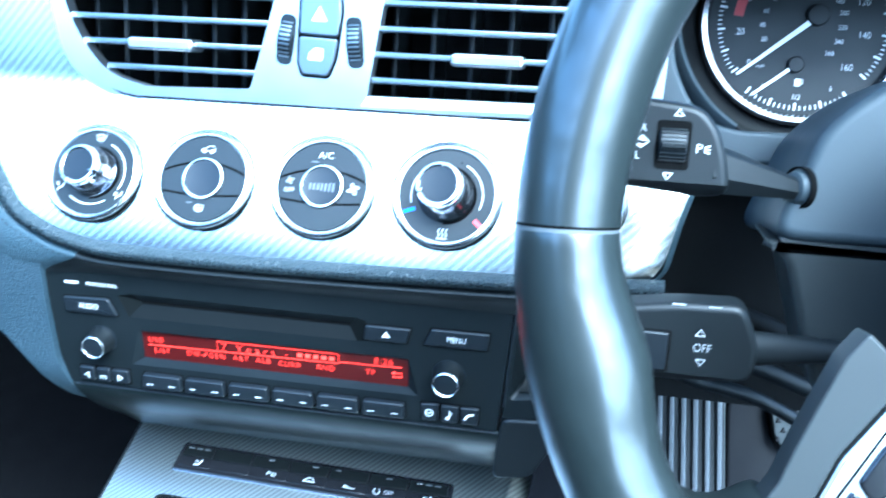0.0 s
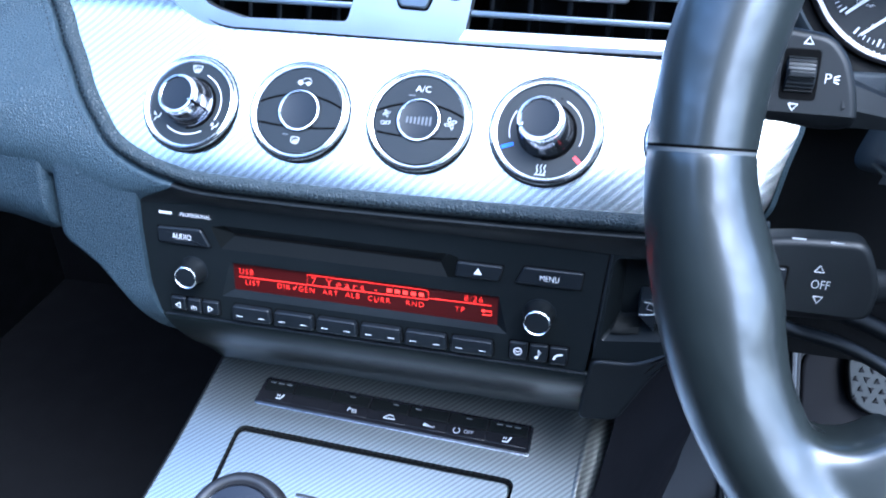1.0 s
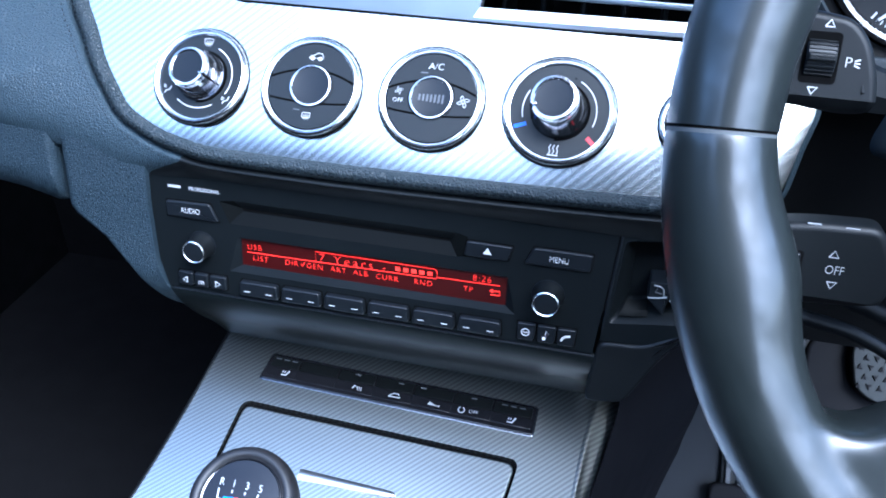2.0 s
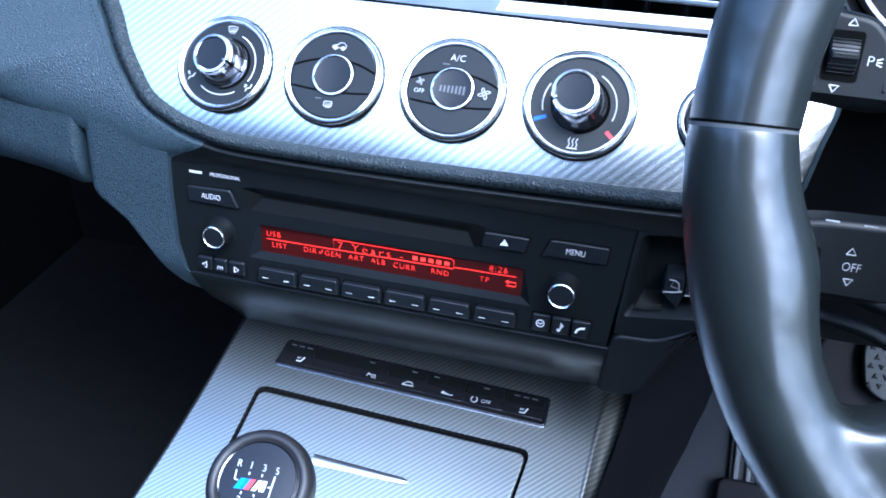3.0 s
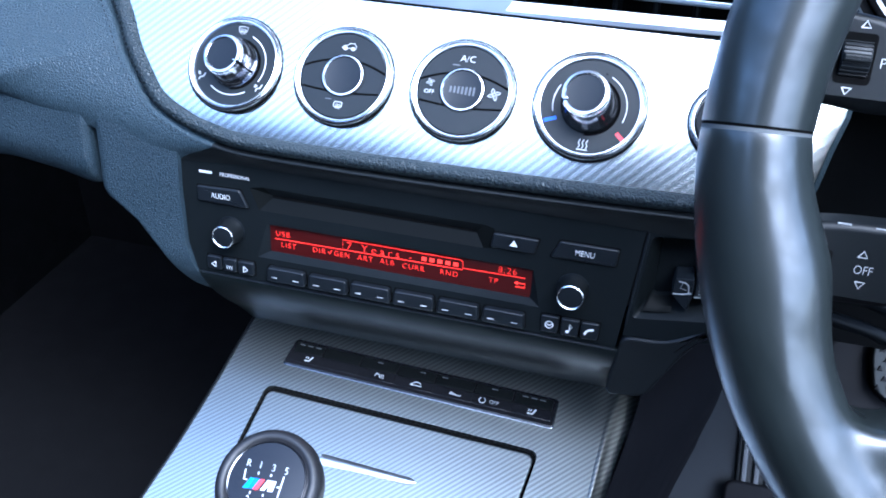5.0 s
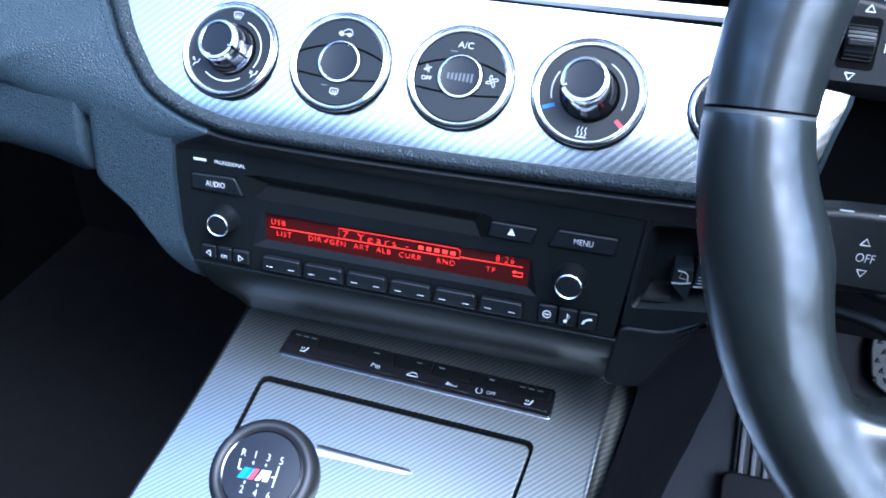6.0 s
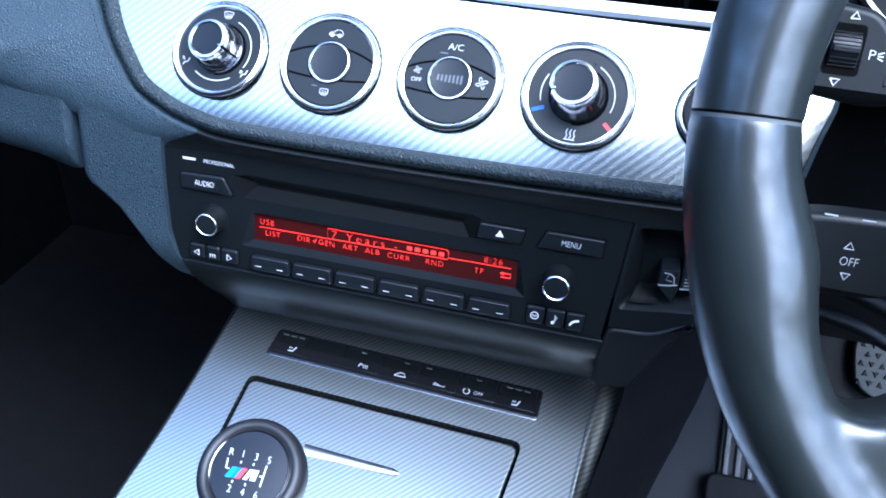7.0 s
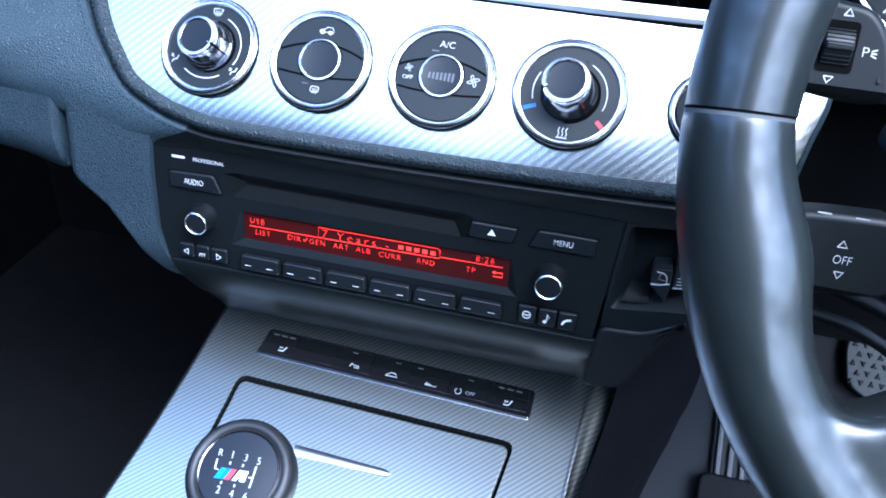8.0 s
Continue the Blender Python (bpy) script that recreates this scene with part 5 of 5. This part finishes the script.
bm = prism(ccw(rect(2.4, 3.2, 0.2, -26.1, 0.3)), 0, 0.12)
stroke([(1.6, -26.6), (2.2, -26.6), (2.2, -24.9), (1.7, -24.5)], 0.35, 0, bm=bm)
part("pump_mark", bm, WHITE, gauge)
part("red_zone", stroke(arc(28.0, 176, 158, 8), 4.2, 0), DIM_RED, gauge, "dim red warning zone")
part("needle", prism(ccw([(-26.8, -23.4), (-26.0, -24.4), (5.6, 1.2), (4.2, 3.2)]), 1.0, 2.0, 0.2), WHITE, gauge, "white speed needle")
part("needle_hub", lathe([(0, 3.0), (4.2, 2.8), (4.8, 2.2), (4.8, 0)], 32), GAUGE, gauge, at=here(5.6, 3.4))
part("fuel_needle", prism(ccw([(-19.3, -32.0), (-18.6, -33.0), (-2.6, -20.4), (-3.6, -19.2)]), 1.0, 1.8, 0.2), WHITE, gauge, "white fuel needle")
part("fuel_hub", lathe([(0, 2.6), (3.0, 2.4), (3.6, 1.8), (3.6, 0)], 24), GAUGE, gauge, at=here(-1.6, -18.4))

# hood and black surround of the cluster
hood = thing("cluster_hood", CLU @ Matrix.Translation((cx0 * K, cy0 * K, 0)), "black surround of the instrument cluster", "instrument hood")
prof = [(GR + 2.7, -12), (GR + 3.2, 0.0), (GR + 7, 1.0), (GR + 11, 5), (GR + 12.5, 14)]
part("inner_surround", lathe(prof, 72), BLACK, hood, "deep black inner surround")
rows = []
for i in range(41):
    a = radians(110 + 130 * i / 40)
    rows.append([Vector((r * math.cos(a), r * math.sin(a), z)) for r, z in ((GR + 12.3, 12), (GR + 12.8, 26), (GR + 14.5, 29), (GR + 17, 27), (GR + 20, 14), (GR + 24, -30))])
part("hood_lip", grid(rows), HOUSING, hood, "charcoal hood lip", sharp=80)
shelf = thing("binnacle_trim", plane(226, 70, 660, 25), "smooth grey dashboard edge under the instruments", "dashboard trim")
part("panel", prism(ccw(round_poly([(-90, 70), (-58, 44), (-61, 22), (-58.5, 9), (-51, -5), (-42, -12.5), (-30, -14.8), (40, -13.5), (40, -27), (-32, -28.5), (-60, -24), (-90, -10)], 6, 5)), -40, 0, 2.2, 4), HOUSING, shelf, sharp=60)

# ---- steering column and stalks ----
COL = plane(250, -20, 660, 25)
column = thing("steering_column", COL, "grey plastic steering column shroud", "steering column")
up_s = ccw(round_poly([(-56, -16.6), (-47.5, 5.0), (-43.4, 18), (-35.7, 26.8), (-25, 35.4), (-4, 46), (60, 46), (92, 20), (92, -16.6)], 11, 8))
part("upper_shroud", prism(up_s, -60, 2, 4.0, 8), HOUSING, column, "grey grained upper shroud", sharp=70)
lo_s = ccw(round_poly([(-57, -17.6), (-49, -23), (-46, -32), (-41, -48), (-36, -65), (-22, -84), (70, -84), (90, -17.6)], 6, 5))
part("lower_shroud", prism(lo_s, -28, 0, 3, 5), SPOKE, column, "dark grained lower shroud", sharp=70,
     at=Matrix.Translation((0, -17.6, 0)) @ Matrix.Rotation(radians(10), 4, "X") @ Matrix.Translation((0, 17.6, 0)))
part("joint", prism(ccw([(-52, -20.0), (90, -20.0), (90, -14.6), (-50, -14.6)]), -27, -0.9), SPOKE, column)


def blade(outline, depth, bevel, brow):
    """A stalk's head: a flat face, folded back below the brow."""
    bm = prism(ccw(round_poly(outline, 6, 6)), -depth, 0, bevel * 0.8, 5)
    bmesh.ops.bisect_plane(bm, geom=bm.verts[:] + bm.edges[:] + bm.faces[:], plane_co=(0, brow, 0), plane_no=(0, 1, 0))
    for v in bm.verts:
        if v.co.y < brow - 0.001 and v.co.z > -depth + 0.1:
            v.co.z = max(v.co.z + (v.co.y - brow) * 1.1, -depth + 0.1)
    return bm


ST = plane(160.6, -32, 678, 20)
stalk = thing("indicator_stalk", ST, "black indicator stalk with a ribbed dimmer wheel", "stalk", "column stalks")
head = part("head", blade([(-27, 11), (-22, 13.6), (-8, 14.0), (7, 12.0), (12.8, 5.4), (16.4, -5), (17.6, -15.2), (9, -16.4), (-16, -14.0), (-27, -12)], 17, 3.2, -11.6), SOFT, stalk, "black soft-touch stalk head", sharp=20)
SECTION_ARM = [(1.0, -0.9), (0.95, 0.1), (0.72, 0.7), (-0.25, 1.0), (-0.95, 0.35), (-1.0, -0.9)]
part("arm", grid([[Vector((12 + 27 * s, -7.0 - 5.0 * s + (8.2 - 4.6 * s) * a_, -6 - 9 * s + (6.6 - 3.6 * s) * b_)) for a_, b_ in SECTION_ARM]
                  for s in (0, 0.33, 0.66, 1.0, 1.1)], wrap=True), SOFT, stalk, sharp=25)
part("boot", lathe([(0.5, 1.0), (3.6, 0.8), (5.0, 0.2), (5.7, -1.2), (5.9, -4)], 32), HOUSING, stalk, "grey boot on the column", at=Matrix.Translation((39.6, -12.0, -16.5)) @ Matrix.Rotation(radians(-62), 4, "Y"))
part("boot_gap", lathe([(6.2, -1.6), (6.9, -1.2), (7.0, -3.5)], 32), GAP, stalk, at=Matrix.Translation((39.6, -12.0, -16.5)) @ Matrix.Rotation(radians(-62), 4, "Y"))
part("wheel_slot", prism(ccw(rect(10.6, 15.2, -1.1, -0.2, 1.6)), -1.5, 0.15), GAP, head)
bm = lathe([(6.2, -4.3), (6.8, -3.8), (6.9, 0), (6.8, 3.8), (6.2, 4.3)], 40)
bmesh.ops.rotate(bm, cent=(0, 0, 0), matrix=Matrix.Rotation(math.pi / 2, 3, "Y"), verts=bm.verts)
bmesh.ops.translate(bm, vec=(-1.1, -0.2, -4.4), verts=bm.verts)
drum = part("dimmer_wheel", bm, BUTTON, head, "ribbed black dimmer wheel")
for q in range(13):
    a = radians(-66 + q * 11)
    if abs(q - 6) < 1:
        continue
    m_ = Matrix.Translation((-1.1, -0.2 + 6.9 * math.sin(a), 6.9 * math.cos(a) - 4.4)) @ Matrix.Rotation(-a, 4, "X")
    if q == 0:
        rib = part("rib", prism(ccw(rect(8.0, 0.55, 0, 0)), -0.3, 0.4, 0.12), SOFT, drum, at=m_)
    else:
        again("rib", rib, drum, m_)
part("grip_bar", prism(ccw(rect(8.2, 2.6, -1.1, -0.1, 0.8)), 1.6, 3.9, 0.8, 3), SOFT, drum)
part("triangle_mark", stroke([(-1.3, 8.9), (0.0, 10.9), (1.3, 8.9), (-1.3, 8.9)], 0.4, 0), PALE, head)
part("triangle_mark", stroke([(-3.1, -9.0), (-1.9, -11.0), (-0.4, -9.0), (-3.1, -9.0)], 0.4, 0), PALE, head)
text("lettering", "P", 3.0, 6.9, -1.0, 0.0, PALE, head)
bm = bmesh.new()
for d in (-1.2, 0, 1.2):
    stroke([(8.6, -1.0 + d * 0.5), (10.2, -1.0 + d)], 0.4, 0, bm=bm)
part("lamp_mark", bm, PALE, head)
text("lettering", "R", 2.4, -10.4, 4.6, 0.0, PALE, head)
text("lettering", "L", 2.4, -11.6, -4.0, 0.0, PALE, head)
part("arrow_mark", stroke([(-14, 1.4), (-10.6, 1.2), (-10.7, 2.4), (-8.4, 0.4), (-10.9, -1.6), (-10.8, -0.5), (-14, -0.2)], 0.4, 0), PALE, head)

S2 = plane(174, -57, 623, 10)
stalk = thing("wiper_stalk", S2, "black wiper stalk with a rocker and printed letters", "stalk", "column stalks")
head = part("head", blade([(-30, 7), (-24, 9.2), (-8.5, 11.6), (11.7, 12.4), (15.5, 5), (18.2, -3), (17.2, -12.5), (10.5, -16.2), (-10.3, -18.8), (-30, -17)], 9, 3.0, -12.6), SOFT, stalk, "black soft-touch stalk head")
part("rocker_gap", prism(ccw(rect(16, 14.6, -17.2, -5.0, 1.2)), -1, 0.12), GAP, head)
part("rocker", prism(ccw(rect(14.4, 13.2, -17.2, -5.0, 1.0)), -1, 1.0, 0.6, 3), BUTTON, head)
part("arm", grid([[Vector((15 + 20 * s, -3.4 - 2.0 * s + (6.0 - 1.5 * s) * math.sin(t), -5 - 7 * s + 4.2 * math.cos(t))) for t in [2 * math.pi * j / 20 for j in range(20)]] for s in (0, 0.5, 1.0, 1.6)], wrap=True), SOFT, stalk, sharp=80)
part("triangle_mark", stroke([(-1.9, 1.4), (-0.5, 3.6), (0.9, 1.4), (-1.9, 1.4)], 0.36, 0), PALE_DIM, head)
text("lettering", "OFF", 2.9, 0.6, -2.9, 0.0, PALE_DIM, head, wide=0.78)
part("triangle_mark", stroke([(-0.8, -6.8), (0.6, -9.0), (2.0, -6.8), (-0.8, -6.8)], 0.36, 0), PALE_DIM, head)
for x in (-8, 3):
    part("edge_mark", prism(ccw(rect(4, 0.4, x, 11.2)), -1.2, -0.5), GREY, head)

# ---- driver's footwell ----
FOOT = plane(263, 190, 410, 40)
pedal = thing("brake_pedal", FOOT @ Matrix.Translation((28 * K, -12 * K, 0)), "alloy brake pedal with black rubber grips", "pedal")
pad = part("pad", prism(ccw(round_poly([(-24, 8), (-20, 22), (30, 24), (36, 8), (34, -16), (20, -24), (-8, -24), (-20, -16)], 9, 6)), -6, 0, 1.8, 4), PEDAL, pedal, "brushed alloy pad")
stud = None
for i in range(8):
    for j in range(7):
        x, y = -21 + 6.6 * i + (3.3 if j % 2 else 0), -20 + 6.2 * j
        if not (abs(x - 6) < 25 and abs(y) < 20):
            continue
        m_ = here(x, y, 0, 0 if (i + j) % 2 else 180)
        if stud is None:
            stud = part("grip", prism(ccw([(-1.8, -1.6), (1.8, -1.6), (0, 1.9)]), -0.5, 1.1, 0.3, 2), RUBBER, pad, at=m_)
        else:
            again("grip", stud, pad, m_)
part("arm", tube([(6, 0, -6), (4, 40, -24), (0, 140, -20)], 7, 12), BLACK, pedal)

rest = thing("footrest", FOOT @ Matrix.Translation((-44 * K, -75 * K, -2 * K)) @ Matrix.Rotation(radians(3), 4, "Z"), "ribbed alloy footrest beside the pedals", "footrest")
part("plate", prism(ccw(rect(48, 190, 0, 0, 4)), -5, 0, 1.2), SOFT, rest)
part("bracket", prism(ccw(rect(30, 60, 0, -62)), -240, -4), BLACK, rest)
for i in range(6):
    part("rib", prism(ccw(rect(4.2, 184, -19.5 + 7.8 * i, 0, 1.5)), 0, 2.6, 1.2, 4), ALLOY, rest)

mat_ = thing("floor_mat", FOOT @ Matrix.Translation((10 * K, -62 * K, -10 * K)), "dark rubber heel mat in the driver's footwell", "mat")
part("sheet", prism(ccw(round_poly([(-32, 66), (60, 70), (70, -90), (-26, -90)], 16, 6)), -6, 0, 3, 5), RUBBER, mat_)
part("rim", prism(ccw(round_poly([(-35, 69), (63, 73), (73, -93), (-29, -93)], 17, 6)), -7, -3, 1.5, 3), SOFT, mat_)

under = thing("column_cable", Matrix.Translation(ORIGIN), "black cable loom under the steering column", "cable")
part("cord", tube(spline([(176, 36, -8), (192, 40, -17), (205, 40, -19.5), (217, 40, -22.5), (231, 40, -29), (246, 40, -37), (275, 42, -48), (320, 60, -58)], 40), 3.4, 12), SOFT, under)
part("cord", tube(spline([(188, 52, -4), (206, 52, -10), (224, 52, -16), (246, 52, -24), (280, 56, -32), (330, 70, -40)], 40), 4.4, 12), SOFT, under)
part("cord", tube(spline([(196, 60, 12), (220, 60, 4), (250, 60, -6), (330, 74, -16)], 30), 5.0, 12), BLACK, under)

heel = thing("heel_mat", FOOT @ Matrix.Translation((0, -170 * K, 6 * K)), "black rubber heel mat below the footrest", "mat")
part("sheet", prism(ccw(round_poly([(-74, 67), (90, 66), (90, -90), (-66, -90)], 8, 5)), -5, 0, 2, 4), RUBBER, heel)
part("pad", prism(ccw(rect(150, 130, 8, -14)), -160, -4), BLACK, heel)

# tunnel side: black lower panel and grey carpet beyond it
tunnel = thing("tunnel_trim", Matrix.Translation(ORIGIN), "black tunnel panel beside grey footwell carpet", "trim")
brow = spline([(166, 96, -58), (167, 90, -84), (168, 92, -112), (168, 104, -146), (168, 126, -186), (168, 144, -230), (168, 168, -286), (168, 210, -388)], 24)
root = spline([(118, 30, -52), (121, 26, -72), (117, 0, -84), (113, -20, -92), (110, -40, -98), (108, -60, -104), (106, -90, -112), (104, -130, -125)], 24)
rows = []
for a_, b_ in zip(root, brow):
    a_, b_ = Vector(a_), Vector(b_)
    rows.append([a_.lerp(b_, t) + Vector((0, 0, -10 * math.sin(math.pi * t))) for t in [j / 10 for j in range(11)]])
part("side_panel", grid(rows), TUNNEL, tunnel, "smooth black tunnel panel", sharp=80)
ob = part("carpet_wall", prism([(-116, -230), (-66, -230), (-66, 70), (-116, 70)], -12, -6, 2.0, 3), GREY_TRIM, tunnel, "grey carpet on the footwell side")
ob.matrix_local = tunnel.matrix_world.inverted() @ FOOT
